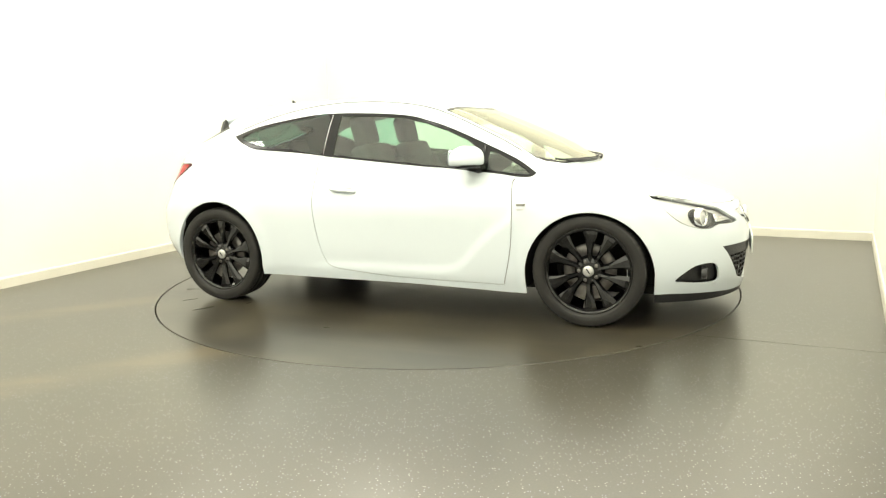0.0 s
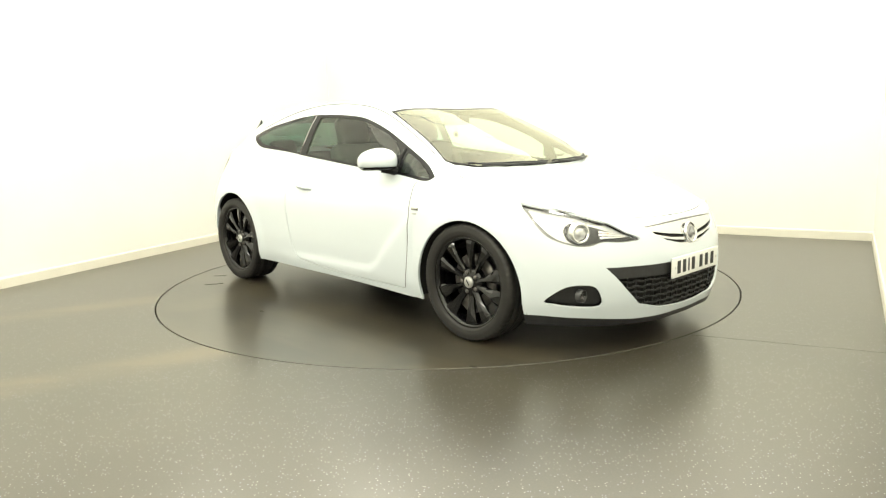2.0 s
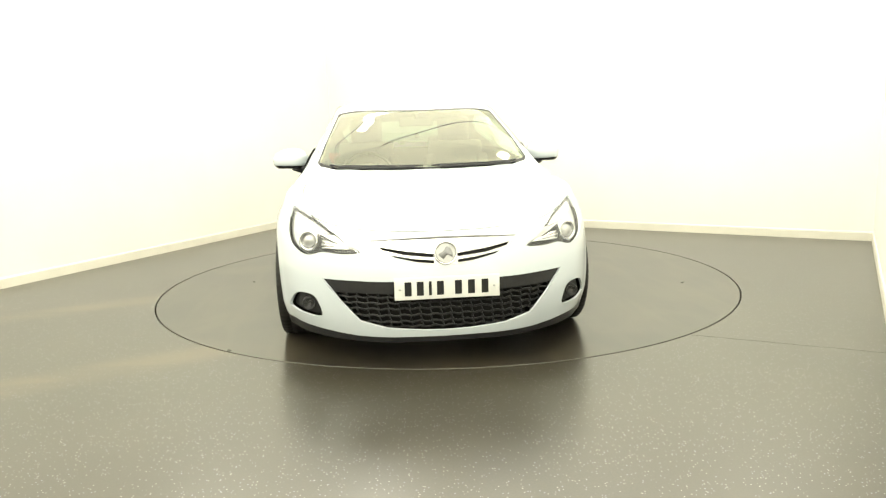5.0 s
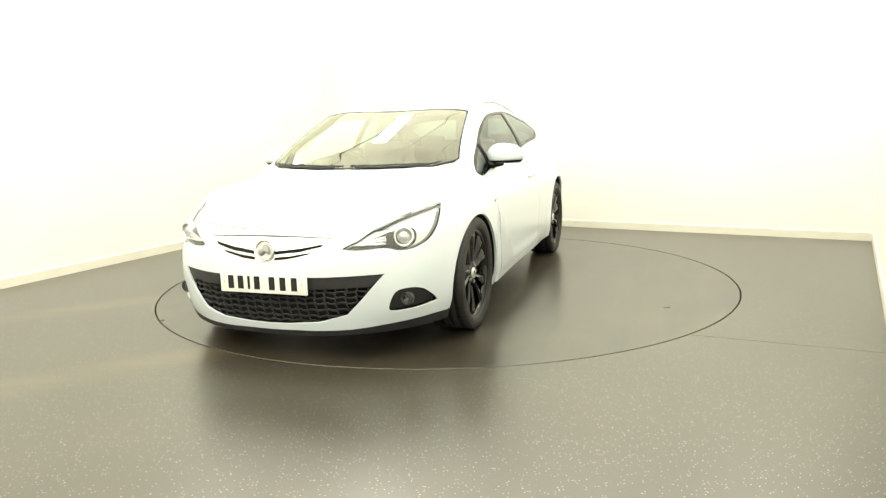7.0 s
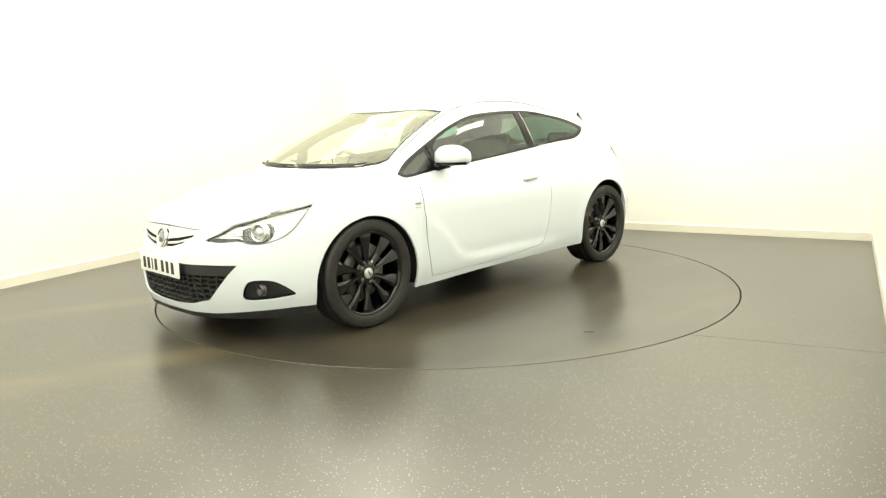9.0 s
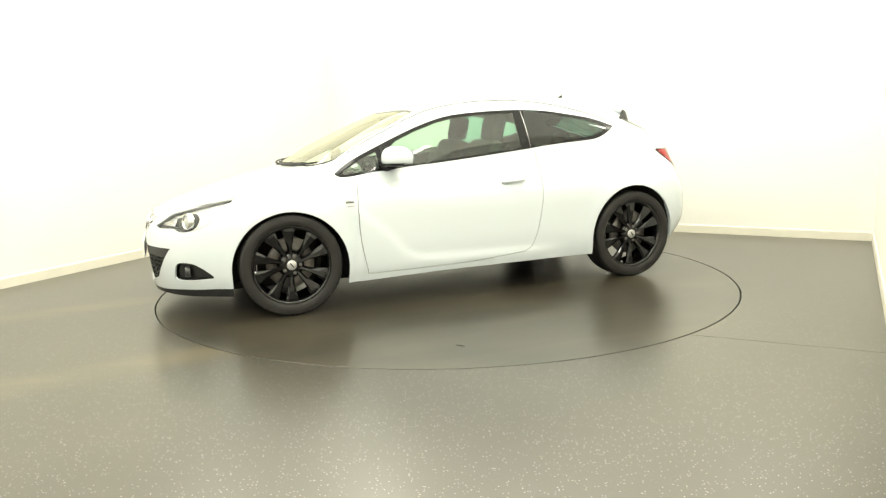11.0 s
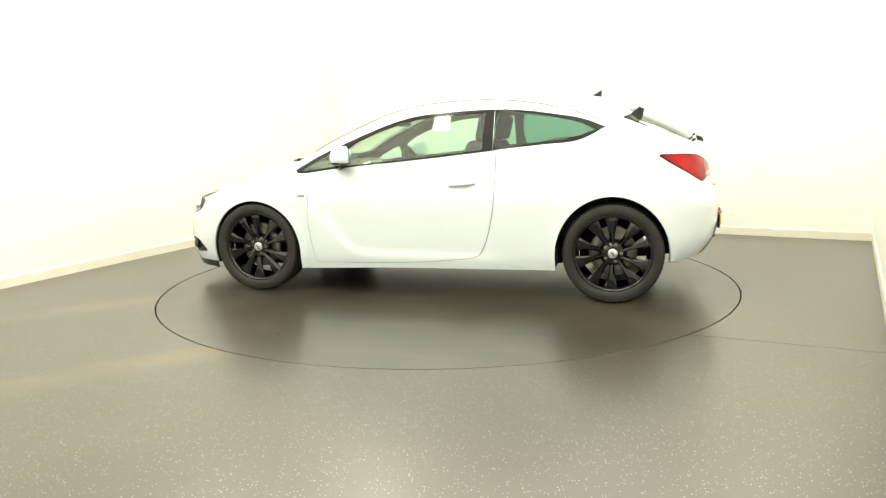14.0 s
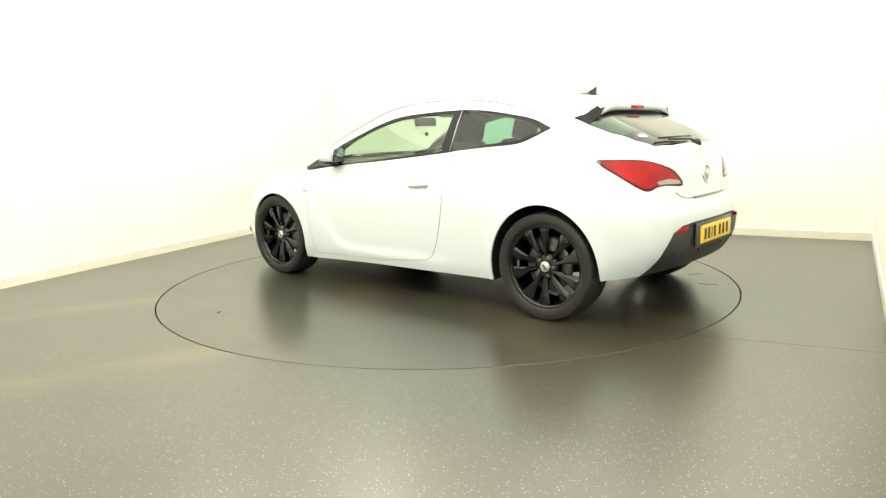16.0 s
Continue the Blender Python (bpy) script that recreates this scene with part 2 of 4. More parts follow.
def wall(name, a, b, label, skirting=True):
    """A wall of 0.15 m from a to b, the room on its left, with a skirting board."""
    d = (b - a).normalized()
    n = Vector((-d.y, d.x, 0))
    m = Matrix(((d.x, n.x, 0, a.x), (d.y, n.y, 0, a.y), (0, 0, 1, 0), (0, 0, 0, 1)))
    length = (b - a).length
    w = thing(name, box(bmesh.new(), m @ pose(length / 2, -0.075, CEIL / 2), length + 0.1, 0.15, CEIL), WALL, label, "wall", kind="structure")
    if skirting:
        bm = bmesh.new()
        prism(bm, [(0, 0), (0.014, 0), (0.014, 0.078), (0.008, 0.09), (0, 0.092)], length, m @ Matrix(((0, 0, 1, 0), (1, 0, 0, 0), (0, 1, 0, 0), (0, 0, 0, 1))))
        thing("baseboard", bm, SKIRT, "low cream painted skirting board along the white wall", "skirting board", kind="structure")
    return w


wall("wall_back", CORNER_R, CORNER_L, "plain white painted studio wall behind the turntable")
wall("wall_left", CORNER_L, NEAR_L, "plain white painted studio wall with a skirting")
wall("wall_right", NEAR_R, CORNER_R, "plain white painted wall return of the studio")
# two unseen walls, added to close the room and keep its light in
wall("wall_rear", NEAR_L, REAR, "plain white wall out of view, added to close the studio", False)
wall("wall_side", REAR, NEAR_R, "plain white wall out of view, added to close the studio", False)

bm = bmesh.new()
ring_in = [bm.verts.new(((RADIUS + 0.0095) * math.cos(2 * math.pi * i / 160), (RADIUS + 0.0095) * math.sin(2 * math.pi * i / 160), 0)) for i in range(160)]
ring_out = []
for i in range(160):
    a = 2 * math.pi * i / 160
    c, s_ = math.cos(a), math.sin(a)
    k = 11 / max(abs(c), abs(s_))
    ring_out.append(bm.verts.new((c * k, s_ * k, 0)))
for i in range(160):
    bm.faces.new((ring_in[i], ring_out[i], ring_out[(i + 1) % 160], ring_in[(i + 1) % 160]))
low = [bm.verts.new((v.co.x, v.co.y, -0.05)) for v in ring_in]
for i in range(160):
    bm.faces.new((low[i], ring_in[i], ring_in[(i + 1) % 160], low[(i + 1) % 160]))
floor = thing("floor", bm, FLOOR, "grey-brown speckled vinyl studio floor with a satin sheen", "floor", kind="structure")
# slab and ring are coloured black in place of the gap's own shade
thing("floor_pit", box(bmesh.new(), pose(0, 0, -0.07), 4.8, 4.8, 0.03), GAP, "recess under the turntable, its shade put into the black colour", "recess", kind="structure")
bm = bmesh.new()
inner, outer_ring = ([bm.verts.new((r * math.cos(2 * math.pi * i / 160), r * math.sin(2 * math.pi * i / 160), -0.012)) for i in range(160)] for r in (RADIUS - 0.0009, RADIUS + 0.0095))
for i in range(160):
    bm.faces.new((inner[i], outer_ring[i], outer_ring[(i + 1) % 160], inner[(i + 1) % 160]))
thing("joint_shade_ring", bm, GAP, "thin black ring coloured as the shade in the turntable's round gap", "floor joint", kind="structure")
thing("ceiling", box(bmesh.new(), pose(-1, -2, CEIL + 0.05), 16, 16, 0.1), CEILING, "pale glowing stretched studio ceiling", "ceiling", kind="structure")
for off in (-1.9, -0.95, 0.0, 0.95):
    thing("ceiling_trim", box(bmesh.new(), pose(-0.45 + off * 0.66, 1.03 - off * 0.75, CEIL - 0.008, 0, 0, 41), 7.0, 0.01, 0.014), TRIM, "thin dark batten between the stretched ceiling panels", "batten", kind="structure")

bm = lathe(bmesh.new(), [(0, 0), (RADIUS * 0.5, 0), (RADIUS - 0.003, 0), (RADIUS - 0.001, -0.002), (RADIUS - 0.001, -0.04), (0, -0.04)], pose(0, 0, 0), 160)
turntable = thing("turntable", bm, TABLE, "round flush turntable covered in worn grey-brown vinyl", "turntable")


# ---- the car: x ahead, y to its left, z up; origin on the turntable's axis ----
car = tagged(new("car"), "white three-door hatchback coupe with black alloy wheels standing on the turntable", "car")
OFF = Vector((0.0, -0.242, 0.0))
PLAN = [(2.268, 0), (2.262, 0.15), (2.25, 0.29), (2.2, 0.44), (2.115, 0.6), (2.0, 0.73), (1.86, 0.815), (1.7, 0.87), (1.5, 0.897), (1.3, 0.907), (0.9, 0.912),
        (0.3, 0.908), (-0.5, 0.908), (-1.0, 0.914), (-1.35, 0.92), (-1.6, 0.903), (-1.78, 0.862), (-1.91, 0.79), (-2.0, 0.67), (-2.055, 0.46), (-2.08, 0.2), (-2.085, 0)]
PLAN = [(x, y * 1.007) for x, y in PLAN]
BELT = [(2.27, 0.69), (2.2, 0.7), (2.1, 0.72), (2.0, 0.75), (1.9, 0.785), (1.8, 0.815), (1.6, 0.85), (1.3, 0.88), (1.0, 0.9), (0.67, 0.935), (0.09, 0.99), (-0.5, 1.05),
        (-1.03, 1.1), (-1.3, 1.11), (-1.6, 1.07), (-1.8, 1.04), (-1.95, 1.02), (-2.07, 1.02)]
BOTTOM = [(2.27, 0.152), (2.1, 0.155), (1.9, 0.16), (1.74, 0.16), (0.96, 0.188), (0.1, 0.212), (-0.97, 0.22), (-1.7, 0.275), (-1.85, 0.297), (-2.0, 0.317), (-2.09, 0.325)]
NOSE = [(0.1, -0.07), (0.2, -0.03), (0.3, -0.008), (0.4, 0), (0.5, -0.006), (0.6, -0.03), (0.69, -0.075), (0.75, -0.13), (0.82, -0.2), (0.9, -0.25)]
TAIL = [(0.28, 0.11), (0.36, 0.05), (0.45, 0.01), (0.55, 0), (0.65, 0.005), (0.75, 0.045), (0.82, 0.06), (0.95, 0.085), (1.05, 0.12)]
INSET = [(0.1, 0.05), (0.2, 0.028), (0.3, 0.006), (0.45, 0), (0.65, 0), (0.74, 0.008), (0.815, 0.035), (0.87, 0.06), (0.93, 0.095), (1.0, 0.122), (1.12, 0.16)]
RAIL_Y = [(1.06, 0.735), (0.968, 0.705), (0.789, 0.675), (0.612, 0.642), (0.436, 0.608), (0.08, 0.575), (-0.37, 0.55), (-0.8, 0.558), (-1.03, 0.588), (-1.28, 0.648), (-1.5, 0.68), (-1.7, 0.665), (-1.9, 0.57)]
RAIL_Z = [(1.06, 0.958), (0.968, 1.018), (0.789, 1.122), (0.612, 1.206), (0.436, 1.284), (0.26, 1.348), (0.08, 1.385), (-0.15, 1.408), (-0.37, 1.414), (-0.59, 1.402), (-0.81, 1.372),
          (-1.03, 1.32), (-1.28, 1.23), (-1.5, 1.142), (-1.7, 1.08), (-1.9, 1.045)]
RIDGE = [(2.2, 0.69), (2.1, 0.738), (2.0, 0.77), (1.8, 0.832), (1.5, 0.91), (1.27, 0.968), (1.2, 1.005), (1.0, 1.106), (0.8, 1.199), (0.6, 1.285), (0.42, 1.355), (0.2, 1.408), (-0.1, 1.435), (-0.4, 1.445), (-0.8, 1.443),
         (-1.0, 1.437), (-1.2, 1.42), (-1.38, 1.375), (-1.5, 1.305), (-1.75, 1.185), (-1.9, 1.105), (-1.96, 1.07), (-2.0, 1.045), (-2.07, 1.02)]
ARCH_F, ARCH_R = (1.35, 0.317, 0.385, 0.386), (-1.342, 0.33, 0.382, 0.406)
SCALLOP = [(-0.7, 0.3), (-0.3, 0.31), (0.3, 0.315), (0.45, 0.325), (0.55, 0.366), (0.67, 0.5), (0.87, 0.67)]
STATIONS, ROWS_LOW, ROWS_SIDE, ROWS_TOP = 230, 30, 12, 24


def plan_points(count):
    """Even steps along the rounded plan outline, nose to tail."""
    out = []
    P = [Vector((x, y)) for x, y in PLAN]
    P = [Vector((P[1].x, -P[1].y))] + P + [Vector((P[-2].x, -P[-2].y))]
    for a, b, c, d in zip(P, P[1:], P[2:], P[3:]):
        for k in range(24):
            t = k / 24
            out.append(0.5 * ((2 * b) + (c - a) * t + (2 * a - 5 * b + 4 * c - d) * t * t + (3 * b - a - 3 * c + d) * t ** 3))
    out.append(P[-2])
    run = [0.0]
    for a, b in zip(out, out[1:]):
        run.append(run[-1] + (b - a).length)
    pick = np.linspace(0, run[-1], count)
    return list(zip(np.interp(pick, run, [p.x for p in out]), np.interp(pick, run, [p.y for p in out])))


def shell_point(px, py, z):
    """The lower body at a plan point, at the height z."""
    wf, wr = step(1.25, 2.0, px), step(-1.4, -1.95, px)
    x = px + wf * curve(NOSE, z) + wr * curve(TAIL, z)
    side = step(0.15, 0.75, py)
    y = max(0.0, py - side * curve(INSET, z))
    for ax, az, rx, rz in (ARCH_F, ARCH_R):
        d = math.hypot((x - ax) / rx, (z - az) / rz)
        y += side * 0.01 * math.exp(-((d - 1.03) / 0.13) ** 2)
    if -0.75 < x < 0.9:
        y += side * 0.012 * (1 - step(-0.03, 0.03, z - curve(SCALLOP, x))) * step(-0.75, -0.35, x)
    return Vector((x, y, z))


def crown_power(x, w):
    """How flat the roof's cross-section is: rounder over the screen than over the seats."""
    return 2.3 + w * (3.2 + 3.3 * step(-1.35, -0.9, x)) * (1 - 0.8 * step(-0.1, 0.55, x))


def build_shell():
    """The left half of the body as one fine skin, nose to tail, sill to roof."""
    grid = []
    for px, py in plan_points(STATIONS):
        zb, zt = curve(BOTTOM, px), curve(BELT, px)
        col = [shell_point(px, py, zb + (zt - zb) * k / ROWS_LOW) for k in range(ROWS_LOW + 1)]
        b = col[-1]
        x, zc = b.x, max(curve(RIDGE, b.x), b.z)
        ry = 0.88 * b.y
        rz = zc + (b.z - zc) * 0.88 ** 2.3
        w = step(1.14, 1.0, x) * step(-1.98, -1.75, x)
        ry = ry + w * (min(curve(RAIL_Y, x), 0.97 * b.y) - ry)
        rz = rz + w * (curve(RAIL_Z, x) - rz)
        for k in range(1, ROWS_SIDE + 1):
            s = k / ROWS_SIDE
            bulge = 0.016 * math.sin(math.pi * s) * w
            col.append(Vector((x, b.y + (ry - b.y) * s + bulge, b.z + (rz - b.z) * s)))
        crown = crown_power(x, w)
        for k in range(1, ROWS_TOP + 1):
            f = 1 - (k / ROWS_TOP) ** 1.6
            col.append(Vector((x, ry * f, zc + (rz - zc) * f ** crown)))
        grid.append(col)
    bm = bmesh.new()
    vs = [[bm.verts.new(p) for p in col] for col in grid]
    for a, b in zip(vs, vs[1:]):
        for k in range(len(a) - 1):
            bm.faces.new((a[k], a[k + 1], b[k + 1], b[k]))
    bmesh.ops.remove_doubles(bm, verts=bm.verts, dist=0.0004)
    bmesh.ops.recalc_face_normals(bm, faces=bm.faces)
    probe = min(bm.faces, key=lambda f: (f.calc_center_median() - Vector((0, 0.9, 0.6))).length)
    if probe.normal.y < 0:
        bmesh.ops.reverse_faces(bm, faces=bm.faces)
    return bm


# the ways in which outlines are laid on the skin: from the side, the front, above, and the rear corner
VIEWS = {"side": (Vector((1, 0, 0)), Vector((0, 0, 1)), Vector((0, 1, 0))),
         "front": (Vector((0, 1, 0)), Vector((0, 0, 1)), Vector((1, 0, 0))),
         "top": (Vector((1, 0, 0)), Vector((0, 1, 0)), Vector((0, 0, 1))),
         "corner": (Vector((1, 1, 0)), Vector((0, 0, 1)), Vector((1, -1, 0)).normalized())}


def smooth_line(points, steps=5, closed=True):
    """A rounded outline through a few corner points."""
    P = [Vector(p) for p in points]
    out, n = [], len(P)
    for i in range(n if closed else n - 1):
        a, b, c, d = (P[(i + k) % n] if closed else P[min(max(i + k, 0), n - 1)] for k in (-1, 0, 1, 2))
        for k in range(steps):
            t = k / steps
            out.append(0.5 * ((2 * b) + (c - a) * t + (2 * a - 5 * b + 4 * c - d) * t * t + (3 * b - a - 3 * c + d) * t ** 3))
    if not closed:
        out.append(P[-1])
    return [tuple(p) for p in out]


def inside(poly, x, y):
    hit = False
    for (x0, y0), (x1, y1) in zip(poly, poly[1:] + poly[:1]):
        if (y0 > y) != (y1 > y) and x < x0 + (y - y0) * (x1 - x0) / (y1 - y0):
            hit = not hit
    return hit


def cut(bm, view, poly, where, layer, number):
    """Cut an outline into the skin and mark the faces inside it."""
    U, V, W = VIEWS[view]
    us, vs = [p[0] for p in poly], [p[1] for p in poly]
    u0, u1, v0, v1 = min(us) - 0.01, max(us) + 0.01, min(vs) - 0.01, max(vs) + 0.01

    def span(f):
        a = [v.co.dot(U) for v in f.verts]
        b = [v.co.dot(V) for v in f.verts]
        return min(a), max(a), min(b), max(b)
    near = {}
    for f in bm.faces:
        c = f.calc_center_median()
        if where(c):
            s = span(f)
            if s[1] > u0 and s[0] < u1 and s[3] > v0 and s[2] < v1:
                near[f] = s
    for (a0, b0), (a1, b1) in zip(poly, poly[1:] + poly[:1]):
        lu, hu, lv, hv = min(a0, a1), max(a0, a1), min(b0, b1), max(b0, b1)
        faces = [f for f, s in near.items() if s[1] >= lu and s[0] <= hu and s[3] >= lv and s[2] <= hv]
        if not faces or math.hypot(a1 - a0, b1 - b0) < 1e-6:
            continue
        along = U * (a1 - a0) / U.length_squared + V * (b1 - b0)
        no = along.cross(W).normalized()
        co = U * a0 / U.length_squared + V * b0
        geom = set(faces)
        for f in faces:
            geom.update(f.verts), geom.update(f.edges)
        res = bmesh.ops.bisect_plane(bm, geom=list(geom), dist=1e-5, plane_co=co, plane_no=no)
        for f in res["geom"]:
            if isinstance(f, bmesh.types.BMFace):
                near[f] = span(f)
        near = {f: s for f, s in near.items() if f.is_valid}
    for f in near:
        c = f.calc_center_median()
        if where(c) and inside(poly, c.dot(U), c.dot(V)):
            f[layer] = number


def strip(points, width):
    """A thin closed outline along a line."""
    P = [Vector(p) for p in points]
    left, right = [], []
    for i, p in enumerate(P):
        d = (P[min(i + 1, len(P) - 1)] - P[max(i - 1, 0)]).normalized()
        n = Vector((-d.y, d.x)) * width / 2
        left.append(tuple(p + n)), right.append(tuple(p - n))
    return left + right[::-1]


def shrink(poly, k, shift=(0, 0)):
    cx, cy = sum(p[0] for p in poly) / len(poly), sum(p[1] for p in poly) / len(poly)
    return [(cx + shift[0] + (x - cx) * k, cy + shift[1] + (y - cy) * k) for x, y in poly]


def ellipse_arch(a):
    ax, az, rx, rz = a
    pts = [(ax + rx * math.cos(math.pi * i / 40), az + rz * math.sin(math.pi * i / 40)) for i in range(41)]
    return pts + [(ax - rx + 0.01, 0.05), (ax + rx - 0.01, 0.05)]


DLO = ([(1.02, 0.93), (0.949, 0.905), (0.674, 0.938), (0.094, 0.992), (-0.402, 1.041), (-0.768, 1.077), (-1.0, 1.094), (-1.1, 1.11), (-1.19, 1.145), (-1.285, 1.198)],
       [(-1.285, 1.198), (-1.12, 1.26), (-0.905, 1.3), (-0.686, 1.33), (-0.446, 1.34), (-0.141, 1.329), (0.076, 1.31), (0.218, 1.28), (0.392, 1.224), (0.61, 1.136), (0.873, 1.02), (1.02, 0.93)])
DLO_POLY = smooth_line(DLO[0], 4, False)[:-1] + smooth_line(DLO[1], 4, False)[:-1]
GLASS_Q = [(0.97, 0.937), (0.94, 0.925), (0.72, 0.95), (0.7, 0.965), (0.7, 1.05), (0.715, 1.066), (0.87, 0.998)]
GLASS_D = [(0.6, 0.957), (0.1, 1.003), (-0.425, 1.055), (-0.43, 1.322), (-0.14, 1.313), (0.076, 1.293), (0.218, 1.262), (0.39, 1.206), (0.54, 1.142), (0.625, 1.08)]
GLASS_R = [(-0.52, 1.07), (-0.77, 1.098), (-1.0, 1.119), (-1.09, 1.136), (-1.165, 1.165), (-1.215, 1.188), (-1.1, 1.245), (-0.905, 1.287), (-0.686, 1.317), (-0.525, 1.325)]
DOOR_LINE = smooth_line([(0.905, 0.9), (0.876, 0.87), (0.886, 0.684), (0.877, 0.473), (0.838, 0.27), (0.82, 0.243), (0.7, 0.242), (0.12, 0.252), (-0.3, 0.286), (-0.395, 0.304), (-0.443, 0.341), (-0.493, 0.468), (-0.531, 0.679), (-0.536, 0.9), (-0.53, 1.04)], 4, False)
DOOR_POLY = DOOR_LINE + [(-0.45, 1.05), (0.1, 0.995), (0.67, 0.94)]
HEAD = smooth_line([(0.421, 0.616), (0.49, 0.655), (0.55, 0.703), (0.632, 0.752), (0.74, 0.797), (0.79, 0.813), (0.812, 0.76), (0.815, 0.69), (0.793, 0.632), (0.735, 0.598), (0.675, 0.594), (0.615, 0.612), (0.52, 0.605)], 3)
FOG = smooth_line([(0.637, 0.275), (0.645, 0.34), (0.675, 0.385), (0.735, 0.392), (0.78, 0.372), (0.818, 0.303), (0.8, 0.285), (0.73, 0.272)], 3)
GRILLE_LOW = [(-0.02, 0.474), (0.35, 0.476), (0.622, 0.48), (0.592, 0.445), (0.53, 0.367), (0.44, 0.268), (0.3, 0.232), (0.12, 0.216), (-0.02, 0.213)]
GRILLE_UP = [(-0.02, 0.687), (0.2, 0.682), (0.37, 0.674), (0.335, 0.63), (0.2, 0.58), (0.09, 0.553), (-0.02, 0.548)]
SPLIT = [(-0.02, 0.18), (0.45, 0.184), (0.66, 0.205), (0.8, 0.215), (0.97, 0.215), (0.97, 0.02), (-0.02, 0.02)]
TAIL_LAMP = smooth_line([(-0.865, 0.992), (-1.01, 1.003), (-1.2, 1.0), (-1.36, 0.98), (-1.56, 0.925), (-1.655, 0.835), (-1.46, 0.842), (-1.36, 0.838), (-1.25, 0.817), (-1.12, 0.86)], 3)
REAR_GLASS = [(-1.395, 0.612), (-1.52, 0.612), (-1.65, 0.6), (-1.79, 0.56), (-1.872, 0.48), (-1.917, 0.32), (-1.935, 0.15), (-1.94, -0.02), (-1.49, -0.02), (-1.49, 0.45), (-1.46, 0.54)]
REAR_BLADE = [(-1.38, 0.62), (-1.5, 0.607), (-1.53, 0.5), (-1.47, 0.5)]
TAIL_CLEAR = [(-1.35, 0.868), (-1.47, 0.88), (-1.6, 0.868), (-1.628, 0.846), (-1.46, 0.851), (-1.37, 0.849)]
BEZEL = smooth_line([(0.44, 0.62), (0.5, 0.646), (0.57, 0.672), (0.63, 0.7), (0.69, 0.722), (0.735, 0.7), (0.752, 0.655), (0.738, 0.615), (0.69, 0.6), (0.62, 0.616), (0.53, 0.61)], 3)
SLOTS = ([(0.33, 0.645), (0.2, 0.622), (0.06, 0.605), (0.06, 0.588), (0.2, 0.603), (0.315, 0.63)],
         [(0.275, 0.606), (0.15, 0.583), (0.06, 0.574), (0.06, 0.56), (0.14, 0.567), (0.25, 0.592)])
DIFFUSER = [(-0.02, 0.61), (0.33, 0.608), (0.46, 0.598), (0.55, 0.565), (0.62, 0.47), (0.68, 0.36), (0.74, 0.27), (0.74, 0.05), (-0.02, 0.05)]
WINDSCREEN = [(1.27, -0.02), (1.26, 0.2), (1.225, 0.4), (1.15, 0.56), (1.045, 0.668), (0.985, 0.69), (0.9, 0.667), (0.7, 0.627), (0.5, 0.59), (0.335, 0.563), (0.375, 0.4), (0.415, 0.2), (0.428, -0.02)]
SCREEN_CLEAR = [(1.24, -0.02), (1.23, 0.2), (1.195, 0.39), (1.125, 0.55), (1.03, 0.652), (0.985, 0.679), (0.9, 0.657), (0.7, 0.617), (0.5, 0.58), (0.36, 0.555), (0.398, 0.4), (0.438, 0.2), (0.45, -0.02)]
BONNET_LINE = smooth_line([(2.165, 0.0), (2.15, 0.2), (2.09, 0.4), (1.98, 0.56), (1.8, 0.69), (1.5, 0.745), (1.25, 0.74), (1.12, 0.72)], 4, False)
BONNET_POLY = BONNET_LINE + [(1.18, 0.6), (1.26, 0.3), (1.28, -0.02), (2.165, -0.02)]
HATCH_LINE = smooth_line([(0.0, 0.745), (0.3, 0.75), (0.42, 0.78), (0.5, 0.86), (0.56, 0.96), (0.6, 1.06)], 4, False)
HATCH_POLY = HATCH_LINE + [(0.6, 1.12), (-0.02, 1.12), (-0.02, 0.745)]
FLAP = smooth_line([(-1.42, 0.79), (-1.56, 0.79), (-1.56, 0.92), (-1.42, 0.92)], 4)

NAMES = ["body_shell", "front_bumper", "rear_bumper", "bonnet", "door", "tailgate", "window_frame", "quarter_glass", "door_glass", "rear_side_glass", "headlight", "fog_recess",
         "lower_grille", "upper_grille", "front_splitter", "tail_light", "rear_window", "rear_diffuser", "screen_border", "windscreen", "door_gap", "bonnet_gap", "tailgate_gap", "cut_away", "grille_bar", "grille_slot", "lamp_inner", "lamp_bezel", "grille_slot_low", "tail_inner", "tail_clear", "rear_blade"]
ID = {n: i for i, n in enumerate(NAMES)}


